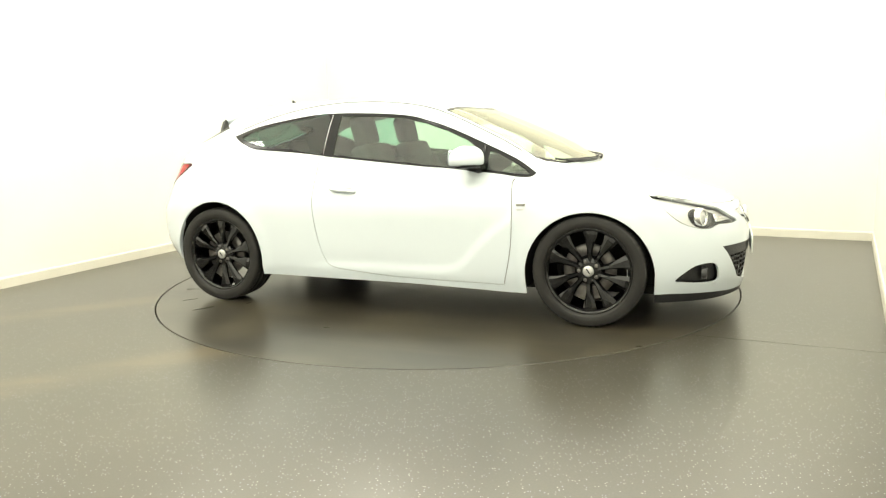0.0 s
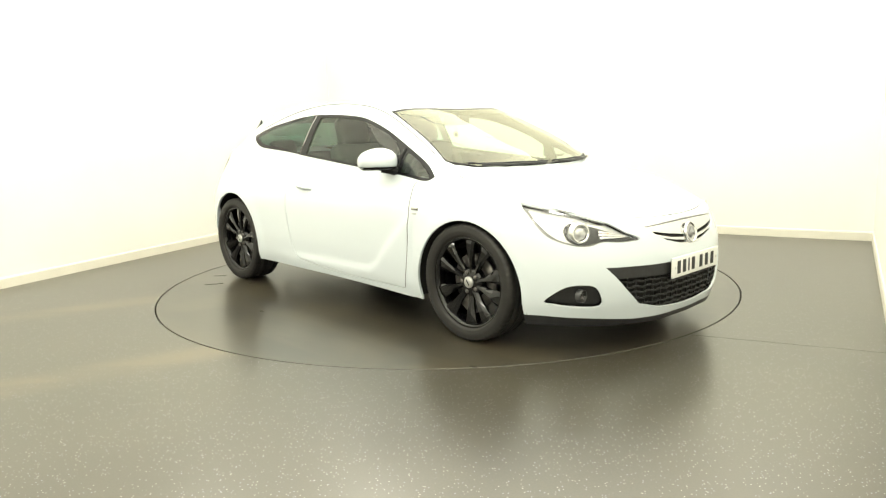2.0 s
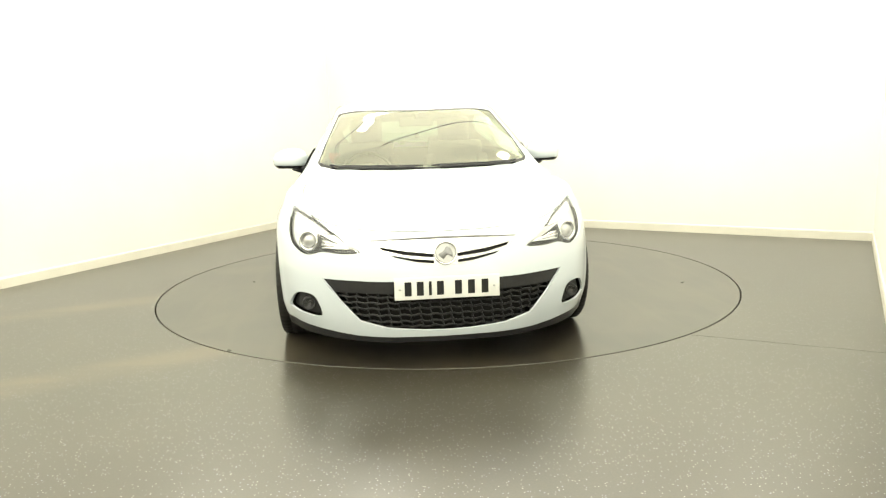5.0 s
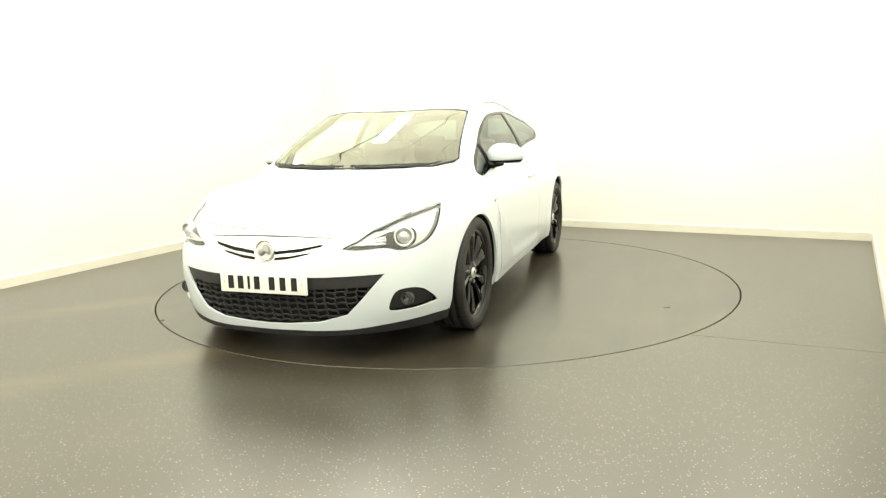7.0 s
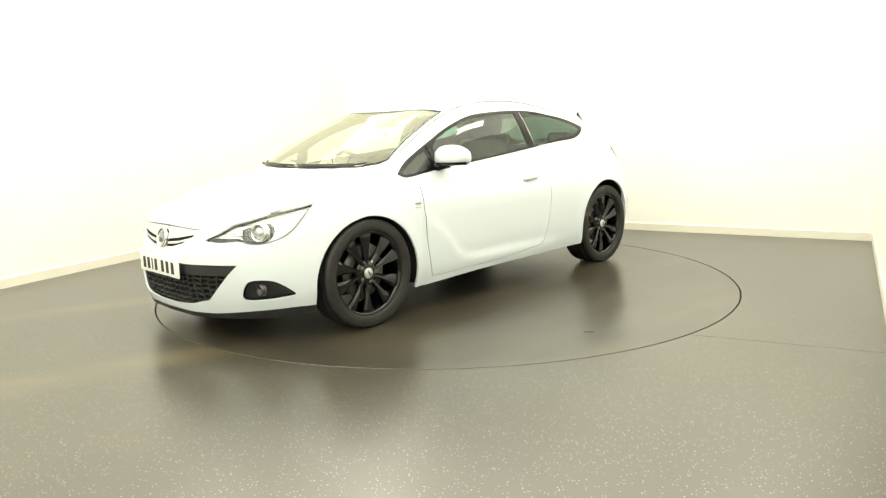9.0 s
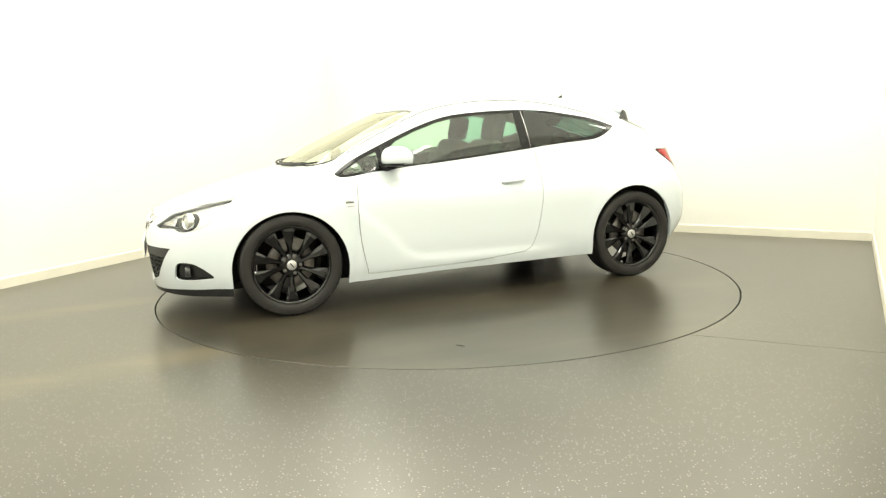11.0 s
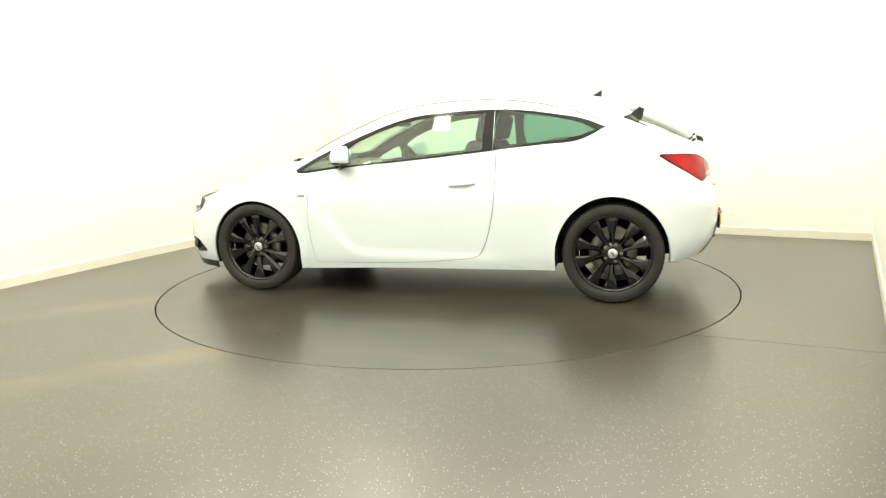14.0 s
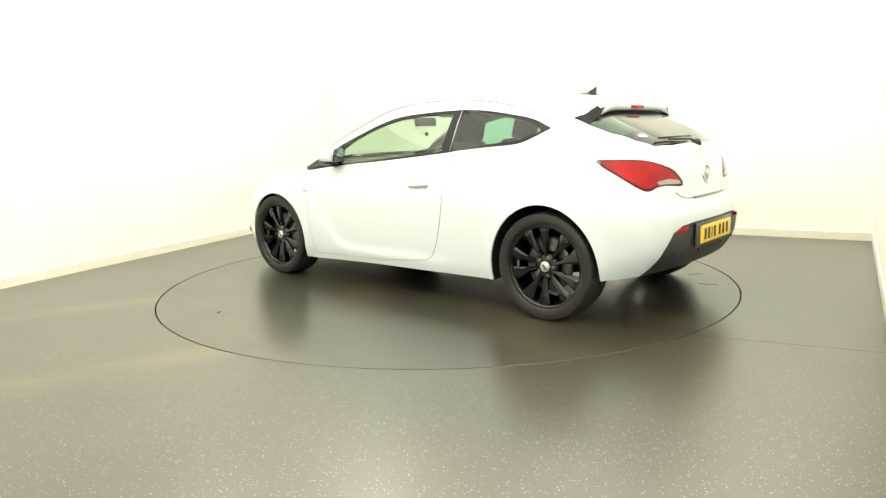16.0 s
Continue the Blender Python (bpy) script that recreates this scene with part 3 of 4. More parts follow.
def cut_shell(bm):
    lay = bm.faces.layers.int.new("part")
    anywhere = lambda c: True
    ahead = lambda c: c.x > 1.5
    behind = lambda c: c.x < -1.35
    outer = lambda c: c.y > 0.5
    low = lambda c: c.y > 0.6 and c.z < 0.8
    high = lambda c: c.z > 0.9
    cut(bm, "top", [(2.5, -0.02), (2.5, 1.0), (1.715, 1.0), (1.715, 0.7), (2.0, 0.5), (2.12, 0.3), (2.17, -0.02)], lambda c: c.x > 1.5 and c.z < 0.8, lay, ID["front_bumper"])
    cut(bm, "side", [(-1.66, 0.1), (-1.66, 0.72), (-1.9, 0.82), (-2.3, 0.76), (-2.3, 0.1)], behind, lay, ID["rear_bumper"])
    cut(bm, "front", HATCH_POLY, lambda c: c.x < -1.8, lay, ID["tailgate"])
    cut(bm, "top", BONNET_POLY, lambda c: c.x > 1.0 and c.z > 0.66, lay, ID["bonnet"])
    cut(bm, "side", DOOR_POLY, outer, lay, ID["door"])
    cut(bm, "side", strip(DOOR_LINE, 0.005), outer, lay, ID["door_gap"])
    cut(bm, "top", strip(BONNET_LINE, 0.005), lambda c: c.x > 1.0 and c.z > 0.66, lay, ID["bonnet_gap"])
    cut(bm, "front", strip(HATCH_LINE[:10], 0.005), lambda c: c.x < -1.8, lay, ID["tailgate_gap"])
    cut(bm, "side", DLO_POLY, lambda c: c.y > 0.5 and c.z > 0.88, lay, ID["window_frame"])
    for poly, n in ((GLASS_Q, "quarter_glass"), (GLASS_D, "door_glass"), (GLASS_R, "rear_side_glass")):
        cut(bm, "side", smooth_line(poly, 3) if n != "door_glass" else poly, lambda c: c.y > 0.5 and c.z > 0.88, lay, ID[n])
    cut(bm, "front", HEAD, ahead, lay, ID["headlight"])
    cut(bm, "front", shrink(HEAD, 0.92, (0.0, 0.002)), ahead, lay, ID["lamp_inner"])
    cut(bm, "front", BEZEL, ahead, lay, ID["lamp_bezel"])
    cut(bm, "front", FOG, ahead, lay, ID["fog_recess"])
    cut(bm, "front", GRILLE_LOW, ahead, lay, ID["lower_grille"])
    cut(bm, "front", GRILLE_UP, lambda c: c.x > 1.9, lay, ID["upper_grille"])
    cut(bm, "front", [(-0.02, 0.5), (0.65, 0.5), (0.56, 0.415), (-0.02, 0.408)], lambda c: c.x > 1.9 and inside(GRILLE_LOW, c.y, c.z), lay, ID["grille_bar"])
    for slot, title in zip(SLOTS, ("grille_slot", "grille_slot_low")):
        cut(bm, "front", slot, lambda c: c.x > 1.9, lay, ID[title])
    cut(bm, "front", SPLIT, ahead, lay, ID["front_splitter"])
    cut(bm, "corner", TAIL_LAMP, behind, lay, ID["tail_light"])
    cut(bm, "corner", shrink(TAIL_LAMP, 0.88, (0.01, 0.004)), behind, lay, ID["tail_inner"])
    cut(bm, "corner", TAIL_CLEAR, behind, lay, ID["tail_clear"])
    cut(bm, "top", REAR_GLASS, lambda c: c.z > 1.03 and c.x < -1.3, lay, ID["rear_window"])
    cut(bm, "top", REAR_BLADE, lambda c: c.z > 1.03 and c.x < -1.3 and inside(REAR_GLASS, c.x, c.y), lay, ID["rear_blade"])
    cut(bm, "front", DIFFUSER, lambda c: c.x < -1.7, lay, ID["rear_diffuser"])
    cut(bm, "top", WINDSCREEN, high, lay, ID["screen_border"])
    cut(bm, "top", SCREEN_CLEAR, high, lay, ID["windscreen"])
    for a in (ARCH_F, ARCH_R):
        cut(bm, "side", ellipse_arch(a), low, lay, ID["cut_away"])
    return lay


def top_z(x, y):
    """The height of the bonnet, screen or roof at x and y."""
    px, py = min(OUTLINE, key=lambda p: abs(shell_point(p[0], p[1], curve(BELT, p[0])).x - x))
    b = shell_point(px, py, curve(BELT, px))
    zc = max(curve(RIDGE, x), b.z)
    ry, rz = 0.88 * b.y, zc + (b.z - zc) * 0.88 ** 2.3
    w = step(1.14, 1.0, x) * step(-1.98, -1.75, x)
    ry, rz = ry + w * (min(curve(RAIL_Y, x), 0.97 * b.y) - ry), rz + w * (curve(RAIL_Z, x) - rz)
    if abs(y) <= ry:
        return zc + (rz - zc) * (abs(y) / ry) ** crown_power(x, w)
    return rz + (b.z - rz) * min(1, (abs(y) - ry) / max(1e-4, b.y - ry))


def skin_y(x, z):
    """The half width of the glasshouse flank at x and z."""
    bz = curve(BELT, x)
    by = shell_point(x, 0.908, bz).y
    ry, rz = min(curve(RAIL_Y, x), 0.97 * by), curve(RAIL_Z, x)
    s = min(1, max(0, (z - bz) / (rz - bz)))
    return by + (ry - by) * s + 0.016 * math.sin(math.pi * s)


OUTLINE = plan_points(STATIONS)
skin = build_shell()
LAY = cut_shell(skin)
skin.normal_update()
PIECES = {n: [] for n in NAMES}
for f in skin.faces:
    PIECES[NAMES[f[LAY]]].append(f)


def skin_piece(name, material, label="", inset=0.0, both=True, sides=(1, -1), title=None, lip=0.0):
    """Lift a marked region off the skin as a part; both: one mesh over the middle line, else one on each side."""
    faces = PIECES[name]
    made = []
    for signs in ([(1, -1)] if both else [(s,) for s in sides]):
        verts, normals, polys = [], [], []
        for s in signs:
            index = {}
            rim = {}
            for f in faces:
                for e in f.edges:
                    rim[e] = rim.get(e, 0) + 1
            for f in faces:
                loop = []
                for v in f.verts:
                    if v not in index:
                        index[v] = len(verts)
                        p = v.co - v.normal * inset
                        verts.append((p.x + OFF.x, (p.y if v.co.y > 1e-4 else 0.0) * s + OFF.y, p.z))
                        n = v.normal
                        if v.co.y < 1e-3:
                            n = Vector((n.x, 0, n.z)).normalized()
                        normals.append((n.x, n.y * s, n.z))
                    loop.append(index[v])
                polys.append(loop if s > 0 else loop[::-1])
            if lip:
                # the panel's edge, folded inwards
                for e, n in rim.items():
                    if n == 1 and (e.verts[0].co.y > 1e-4 or e.verts[1].co.y > 1e-4):
                        a, b = e.verts
                        quad = []
                        for v, d in ((a, 0.0), (b, 0.0), (b, lip), (a, lip)):
                            p = v.co - v.normal * (inset + d)
                            quad.append(Vector((p.x + OFF.x, (p.y if v.co.y > 1e-4 else 0.0) * s + OFF.y, p.z)))
                        n = (quad[1] - quad[0]).cross(quad[3] - quad[0])
                        if n.length < 1e-12:
                            continue
                        base = len(verts)
                        verts.extend(tuple(q) for q in quad)
                        normals.extend([tuple(n.normalized())] * 4)
                        polys.append([base, base + 1, base + 2, base + 3])
        made.append(mesh_part(title or name, verts, polys, material, car, label, normals))
    return made


skin_piece("body_shell", PAINT, "gloss white roof, wings and quarter panels", lip=0.016)
skin_piece("front_bumper", PAINT, "gloss white front bumper", lip=0.012)
skin_piece("rear_bumper", PAINT, "gloss white rear bumper", lip=0.03)
skin_piece("bonnet", PAINT, "gloss white bonnet")
doors = skin_piece("door", PAINT, "gloss white long coupe door", both=False)
skin_piece("tailgate", PAINT, "gloss white tailgate")
frames = skin_piece("window_frame", GLOSSBLACK, "gloss black window surround", both=False, inset=0.002)
skin_piece("quarter_glass", SIDEGLASS, "small clear quarter pane", both=False, inset=0.005)
skin_piece("door_glass", SIDEGLASS, "pale green door window", both=False, inset=0.008)
skin_piece("rear_side_glass", PRIVACY, "dark tinted rear side window", both=False, inset=0.005)
skin_piece("front_splitter", TRIM, "black plastic front lip")
skin_piece("rear_window", REARGLASS, "dark tinted rear window", inset=0.003)
skin_piece("rear_diffuser", TRIM, "dark grey plastic rear diffuser", inset=0.004, lip=0.03)
skin_piece("screen_border", GLOSSBLACK, "black windscreen edge", inset=0.002)
skin_piece("windscreen", SCREEN, "clear raked windscreen", inset=0.003)
skin_piece("door_gap", SHUT, "fine shut line round the door", inset=0.006, both=False)
skin_piece("bonnet_gap", SHUT, "fine shut line round the bonnet", inset=0.006)
skin_piece("tailgate_gap", SHUT, "fine shut line round the tailgate", inset=0.006, both=False)
skin_piece("rear_blade", GLOSSBLACK, "gloss black blade beside the rear window", inset=0.0, both=False)
PIECES["headlight"] = PIECES["headlight"] + PIECES["lamp_inner"] + PIECES["lamp_bezel"]
lenses = skin_piece("headlight", LENS, "clear headlight with silver reflector and dark bezel", both=False, inset=0.001)
tails = skin_piece("tail_light", REDLENS_DARK, "red wrap-round tail light with a smoked strip", both=False, inset=-0.002)
skin_piece("fog_recess", TRIM, "black fog lamp recess", both=False, inset=0.03)
skin_piece("lower_grille", MATT, "black backing of the lower grille", inset=0.05, title="grille_backing")
skin_piece("grille_bar", TRIM, "dark grey bar across the lower grille", inset=0.01, lip=0.02)
skin_piece("upper_grille", CHROME, "chrome upper grille", inset=0.004)
skin_piece("grille_slot", MATT, "black slot of the upper grille", inset=0.012, both=False)
skin_piece("grille_slot_low", MATT, "black slot of the upper grille", inset=0.012, both=False, title="grille_slot")


def under(piece_name, material, title, parents, inset):
    """The same region on both sides, each under its own part."""
    for ob, parent in zip(skin_piece(piece_name, material, "", inset, both=False, title=title), parents):
        ob.parent = parent


under("headlight", HOUSING, "lamp_housing", lenses, 0.03)
under("lamp_inner", SILVERBOWL, "reflector", lenses, 0.028)
under("lamp_bezel", LAMPGREY, "bezel", lenses, 0.024)
under("tail_inner", REDLENS, "red_lens", tails, -0.003)
under("tail_clear", SMOKE, "reversing_lens", tails, -0.004)


# ---- the car's parts ----
def C(x, y, z, rx=0, ry=0, rz=0):
    """A pose in the car, from its middle line."""
    return pose(x + OFF.x, y + OFF.y, z, rx, ry, rz)


def side_y(x, z):
    """The half width of the body's flank at x and z."""
    pts = [shell_point(px, py, z) for px, py in OUTLINE if py > 0.3]
    return float(np.interp(-x, [-p.x for p in pts], [p.y for p in pts]))


def nose_x(y, z):
    """How far ahead the nose stands at y and z."""
    pts = [shell_point(px, py, z) for px, py in OUTLINE if px > 0.9]
    return float(np.interp(abs(y), [p.y for p in pts], [p.x for p in pts]))


def tail_x(y, z):
    pts = [shell_point(px, py, z) for px, py in OUTLINE if px < -1.2][::-1]
    return float(np.interp(abs(y), [p.y for p in pts], [p.x for p in pts]))


TYRE_R, RIM_R, HUB_Y = 0.343, 0.267, 0.793


def build_wheel(x, z, side):
    """Gloss black ten-spoke alloy wheel with its tyre, bolts, cap and brake disc; local z points outwards."""
    m = C(x, side * HUB_Y, z, -90 * side, 0, 0) @ pose(0, 0, 0, 0, 0, 90) @ Matrix.Diagonal((RIM_R / 0.247, RIM_R / 0.247, 1.06, 1))
    mt = C(x, side * HUB_Y, z, -90 * side, 0, 0) @ pose(0, 0, 0, 0, 0, 90) @ Matrix.Diagonal((TYRE_R / 0.3255, TYRE_R / 0.3255, 1.08, 1))
    bm = lathe(bmesh.new(), [(0.225, -0.1), (0.228, 0.03), (0.222, 0.07), (0.231, 0.088), (0.243, 0.096), (0.247, 0.092), (0.244, 0.07), (0.235, -0.1), (0.225, -0.1)], m, 64)
    wheel = part("wheel", bm, ALLOY, car, "gloss black ten-spoke alloy wheel with a dark tyre")
    # tyre
    prof = [(0.238, -0.085), (0.262, -0.106), (0.29, -0.112), (0.312, -0.107), (0.3225, -0.096), (0.3248, -0.062), (0.3195, -0.059), (0.3195, -0.053), (0.325, -0.05), (0.3255, -0.016), (0.3195, -0.013), (0.3195, -0.006),
            (0.3255, -0.003), (0.3255, 0.003), (0.3195, 0.006), (0.3195, 0.013), (0.3255, 0.016), (0.325, 0.05), (0.3195, 0.053), (0.3195, 0.059), (0.3248, 0.062), (0.3225, 0.096), (0.313, 0.107),
            (0.305, 0.1085), (0.298, 0.1085), (0.285, 0.1125), (0.268, 0.109), (0.262, 0.1075), (0.258, 0.1075), (0.25, 0.1), (0.243, 0.09)]
    # a low sidewall: its inner rings meet the larger rim
    grow = RIM_R / 0.247 * 0.3255 / TYRE_R
    prof = [(r if r > 0.305 else 0.305 - (0.305 - r) * (0.305 - 0.238 * grow) / (0.305 - 0.238), h) for r, h in prof]
    bm = lathe(bmesh.new(), prof, mt, 240)
    inv = mt.inverted()
    for v in bm.verts:
        p = inv @ v.co
        r = math.hypot(p.x, p.y)
        if r > 0.3115 and abs(p.z) > 0.058:
            a = round(math.atan2(p.y, p.x) / (2 * math.pi) * 240)
            if a % 4 == 0:
                v.co = mt @ Vector((p.x * (1 - 0.003 / r), p.y * (1 - 0.003 / r), p.z * 0.985))
    part("tyre", bm, RUBBER, wheel, "worn black road tyre")
    # barrel behind the spokes
    part("wheel_barrel", lathe(bmesh.new(), [(0.226, 0.07), (0.215, 0.02), (0.212, -0.09)], m, 48), ALLOY, wheel)
    for i in range(10):
        a = radians(36 * i + (2.5 if i % 2 else -2.5))
        mm = m @ Matrix.Rotation(a, 4, "Z")
        bm = bmesh.new()
        stations = [(0.04, 0.017, 0.074, 0.03), (0.075, 0.014, 0.075, 0.03), (0.12, 0.0165, 0.082, 0.03), (0.17, 0.027, 0.088, 0.026), (0.21, 0.038, 0.09, 0.022), (0.233, 0.044, 0.087, 0.018)]
        rings = []
        for r, hw, top, th in stations:
            rings.append([bm.verts.new(mm @ Vector(q)) for q in ((r, -hw, top - th), (r, -hw, top - 0.01), (r, -hw * 0.62, top), (r, hw * 0.35, top - 0.004), (r, hw, top - 0.016), (r, hw, top - th))])
        for p, q in zip(rings, rings[1:]):
            for k in range(6):
                bm.faces.new((p[k], p[(k + 1) % 6], q[(k + 1) % 6], q[k]))
        bm.faces.new(rings[0][::-1]), bm.faces.new(rings[-1])
        part("spoke", bm, ALLOY, wheel, smooth=False)
    part("hub", lathe(bmesh.new(), [(0.085, 0.03), (0.078, 0.058), (0.064, 0.07), (0.04, 0.076), (0, 0.076)], m, 40), ALLOY, wheel)
    part("centre_cap", lathe(bmesh.new(), [(0.031, 0.072), (0.031, 0.082), (0.027, 0.086), (0.012, 0.087), (0, 0.087)], m, 28), SATIN, wheel, "small silver centre cap")
    part("cap_emblem", box(bmesh.new(), m @ pose(0, 0, 0.088, 0, 0, 35), 0.034, 0.007, 0.003, 0.001), TRIM, wheel)
    for i in range(5):
        a = radians(72 * i + 18)
        bm = lathe(bmesh.new(), [(0.0115, 0.055), (0.0115, 0.078), (0.009, 0.081), (0, 0.081)], m @ pose(0.054 * math.cos(a), 0.054 * math.sin(a), 0), 6)
        part("wheel_bolt", bm, STEEL, wheel, "dull steel wheel bolt")
    part("brake_disc", lathe(bmesh.new(), [(0.07, 0.02), (0.07, 0.03), (0.148, 0.03), (0.15, 0.02), (0.148, 0.006), (0.07, 0.006)], m, 48), STEEL, wheel, "dull steel brake disc")
    bm = bmesh.new()
    prism(bm, [(r * math.cos(radians(a)), r * math.sin(radians(a))) for r, a in [(0.1, 150), (0.168, 145), (0.172, 165), (0.172, 185), (0.168, 205), (0.1, 200), (0.095, 175)]], 0.05, m @ pose(0, 0, -0.005))
    part("brake_caliper", bm, STEEL, wheel, "grey brake caliper", smooth=False)
    part("balance_weight", box(bmesh.new(), m @ pose(0, -0.209, 0.045), 0.055, 0.004, 0.02, 0.001), SATIN, wheel)
    return wheel


for wx, wz in ((1.348, TYRE_R), (-1.348, TYRE_R)):
    for side in (1, -1):
        build_wheel(wx, wz, side)


def build_arch_liner(a, side):
    ax, az, rx, rz = a
    bm = bmesh.new()
    rows = []
    for i in range(33):
        t = math.pi * (i / 32)
        dx, dz = (rx + 0.012) * math.cos(t), (rz + 0.012) * math.sin(t)
        rows.append([bm.verts.new((ax + dx, side * y + OFF.y, az + dz)) for y in (side_y(ax + dx, min(az + dz, 0.75)) - 0.02, 0.75, 0.58)])
    for end in (0, -1):
        c = rows[end]
        ext = [bm.verts.new((v.co.x, v.co.y, 0.3 if v.co.x < -1.5 else 0.21)) for v in c]
        rows.insert(0, ext) if end == 0 else rows.append(ext)
    for p, q in zip(rows, rows[1:]):
        for k in range(2):
            bm.faces.new((p[k], p[k + 1], q[k + 1], q[k]))
    bm.faces.new([r[2] for r in rows])
    return part("arch_liner", bm, MATT, car, "black wheel arch liner", smooth=False)


for a in (ARCH_F, ARCH_R):
    for side in (1, -1):
        build_arch_liner(a, side)

# floor pan, sills and bulkhead, an unseen dark panel added against leaking light
bm = bmesh.new()
prism(bm, [(0.95, -0.86), (0.95, 0.86), (-0.94, 0.87), (-0.94, -0.87)], 0.05, C(0, 0, 0.215))
prism(bm, [(2.12, -0.5), (2.12, 0.5), (1.95, 0.6), (0.9, 0.6), (0.9, -0.6), (1.95, -0.6)], 0.05, C(0, 0, 0.16))
prism(bm, [(-0.9, -0.6), (-0.9, 0.6), (-1.8, 0.6), (-1.93, 0.4), (-1.93, -0.4), (-1.8, -0.6)], 0.06, C(0, 0, 0.325))
part("floor_pan", bm, MATT, car, "dark underbody", smooth=False)
part("bulkhead", box(bmesh.new(), C(1.13, 0, 0.58), 0.04, 1.4, 0.72), MATT, car, smooth=False)



# cabin lining: the skin again, set inwards
def build_lining():
    keep = ("body_shell", "door", "window_frame", "screen_border", "tailgate")
    for names, label, title, material, zone in ((keep, "pale grey headlining and pillar trim", "headlining", LINING, lambda c: c.z > 1.02), (keep, "dark inner door and side trim", "side_trim", DASH, lambda c: 0.25 < c.z <= 1.02 and c.y > 0.55 and not (c.z < 0.75 and (abs(c.x - 1.35) < 0.42 or abs(c.x + 1.34) < 0.42)))):
        for s in (1, -1):
            verts, polys, index = [], [], {}
            for n in names:
                for f in PIECES[n]:
                    c = f.calc_center_median()
                    if -1.9 < c.x < 1.1 and zone(c):
                        loop = []
                        for v in f.verts:
                            if v not in index:
                                index[v] = len(verts)
                                p = v.co - v.normal * (0.02 if n != "door" else 0.06)
                                verts.append((p.x + OFF.x, max(p.y, 0.0) * s + OFF.y, p.z))
                            loop.append(index[v])
                        polys.append(loop if s < 0 else loop[::-1])
            mesh_part(title, verts, polys, material, car, label)


build_lining()


# seats
def build_seat(y):
    bm = box(bmesh.new(), C(0.14, y, 0.47, 0, -6, 0), 0.52, 0.5, 0.16, 0.05, 3)
    for s in (1, -1):
        box(bm, C(0.12, y + s * 0.23, 0.5, 0, -6, 0), 0.46, 0.09, 0.15, 0.04, 3)
    seat = part("front_seat", bm, CLOTH, car, "dark cloth front seat with a tall headrest")
    bm = box(bmesh.new(), C(-0.22, y, 0.8, 0, -22, 0), 0.13, 0.46, 0.66, 0.05, 3)
    for s in (1, -1):
        box(bm, C(-0.17, y + s * 0.22, 0.76, 0, -22, 0), 0.15, 0.09, 0.5, 0.04, 3)
    part("backrest", bm, CLOTH, seat)
    part("headrest", box(bmesh.new(), C(-0.38, y, 1.21, 0, -14, 0), 0.1, 0.27, 0.2, 0.045, 4), CLOTH, seat)
    for s in (1, -1):
        part("headrest_post", tube(bmesh.new(), [C(-0.35, y + s * 0.06, 1.06).translation, C(-0.38, y + s * 0.06, 1.16).translation], 0.007), SATIN, seat)
    return seat


build_seat(0.37), build_seat(-0.37)
bench = part("rear_seat", box(bmesh.new(), C(-0.98, 0, 0.5, 0, -8, 0), 0.5, 1.2, 0.18, 0.05, 3), CLOTH, car, "dark cloth rear bench")
part("backrest", box(bmesh.new(), C(-1.3, 0, 0.77, 0, -24, 0), 0.13, 1.2, 0.56, 0.05, 3), CLOTH, bench)
for y in (0.36, -0.36):
    part("headrest", box(bmesh.new(), C(-1.42, y, 1.08, 0, -18, 0), 0.08, 0.24, 0.13, 0.035, 3), CLOTH, bench)
part("parcel_shelf", box(bmesh.new(), C(-1.68, 0, 0.985), 0.42, 1.1, 0.02, 0.005), DASH, car, "dark parcel shelf")

# dashboard, wheel, mirror
bm = bmesh.new()
rows = []
for x, z in ((1.2, 0.955), (1.0, 0.962), (0.85, 0.955), (0.72, 0.93), (0.66, 0.88), (0.68, 0.76), (0.78, 0.6), (1.0, 0.5)):
    rows.append([bm.verts.new((x + OFF.x, y + OFF.y, z + 0.02 * math.exp(-((y + 0.37) / 0.16) ** 2) * (0.6 < x < 0.95) - 0.03 * (abs(y) / 0.72) ** 4)) for y in np.linspace(-0.68, 0.68, 21)])
for p, q in zip(rows, rows[1:]):
    for k in range(20):
        bm.faces.new((p[k], p[k + 1], q[k + 1], q[k]))
dash = part("dashboard", bm, DASH, car, "dark grey moulded dashboard")
part("centre_stack", box(bmesh.new(), C(0.66, 0, 0.78, 0, 18, 0), 0.1, 0.3, 0.36, 0.03, 3), SATIN, dash, "silver grey centre console")
for y in (0.58, -0.58):
    part("air_vent", lathe(bmesh.new(), [(0.05, 0), (0.05, 0.02), (0.04, 0.022), (0.036, 0.01), (0, 0.01)], C(0.665, y, 0.86, 0, -80, 0), 28), SATIN, dash)
bm = bmesh.new()
m = C(0.44, -0.37, 0.88, 0, -66, 0)
ring = [m @ Vector((0.185 * math.cos(a), 0.185 * math.sin(a), 0)) for a in np.linspace(0, 2 * math.pi, 40)]
tube(bm, ring, 0.017, 10)
box(bm, m @ pose(0, 0, -0.01), 0.13, 0.15, 0.05, 0.02, 3)
for a in (90, 270, 180):
    box(bm, m @ pose(0, 0, -0.005, 0, 0, a) @ pose(0.12, 0, 0), 0.12, 0.035, 0.02, 0.006)
tube(bm, [m @ Vector((0, 0, -0.02)), m @ Vector((0, 0, -0.26))], 0.035)
part("steering_wheel", bm, GLOSSBLACK, car, "black three-spoke steering wheel on the right")
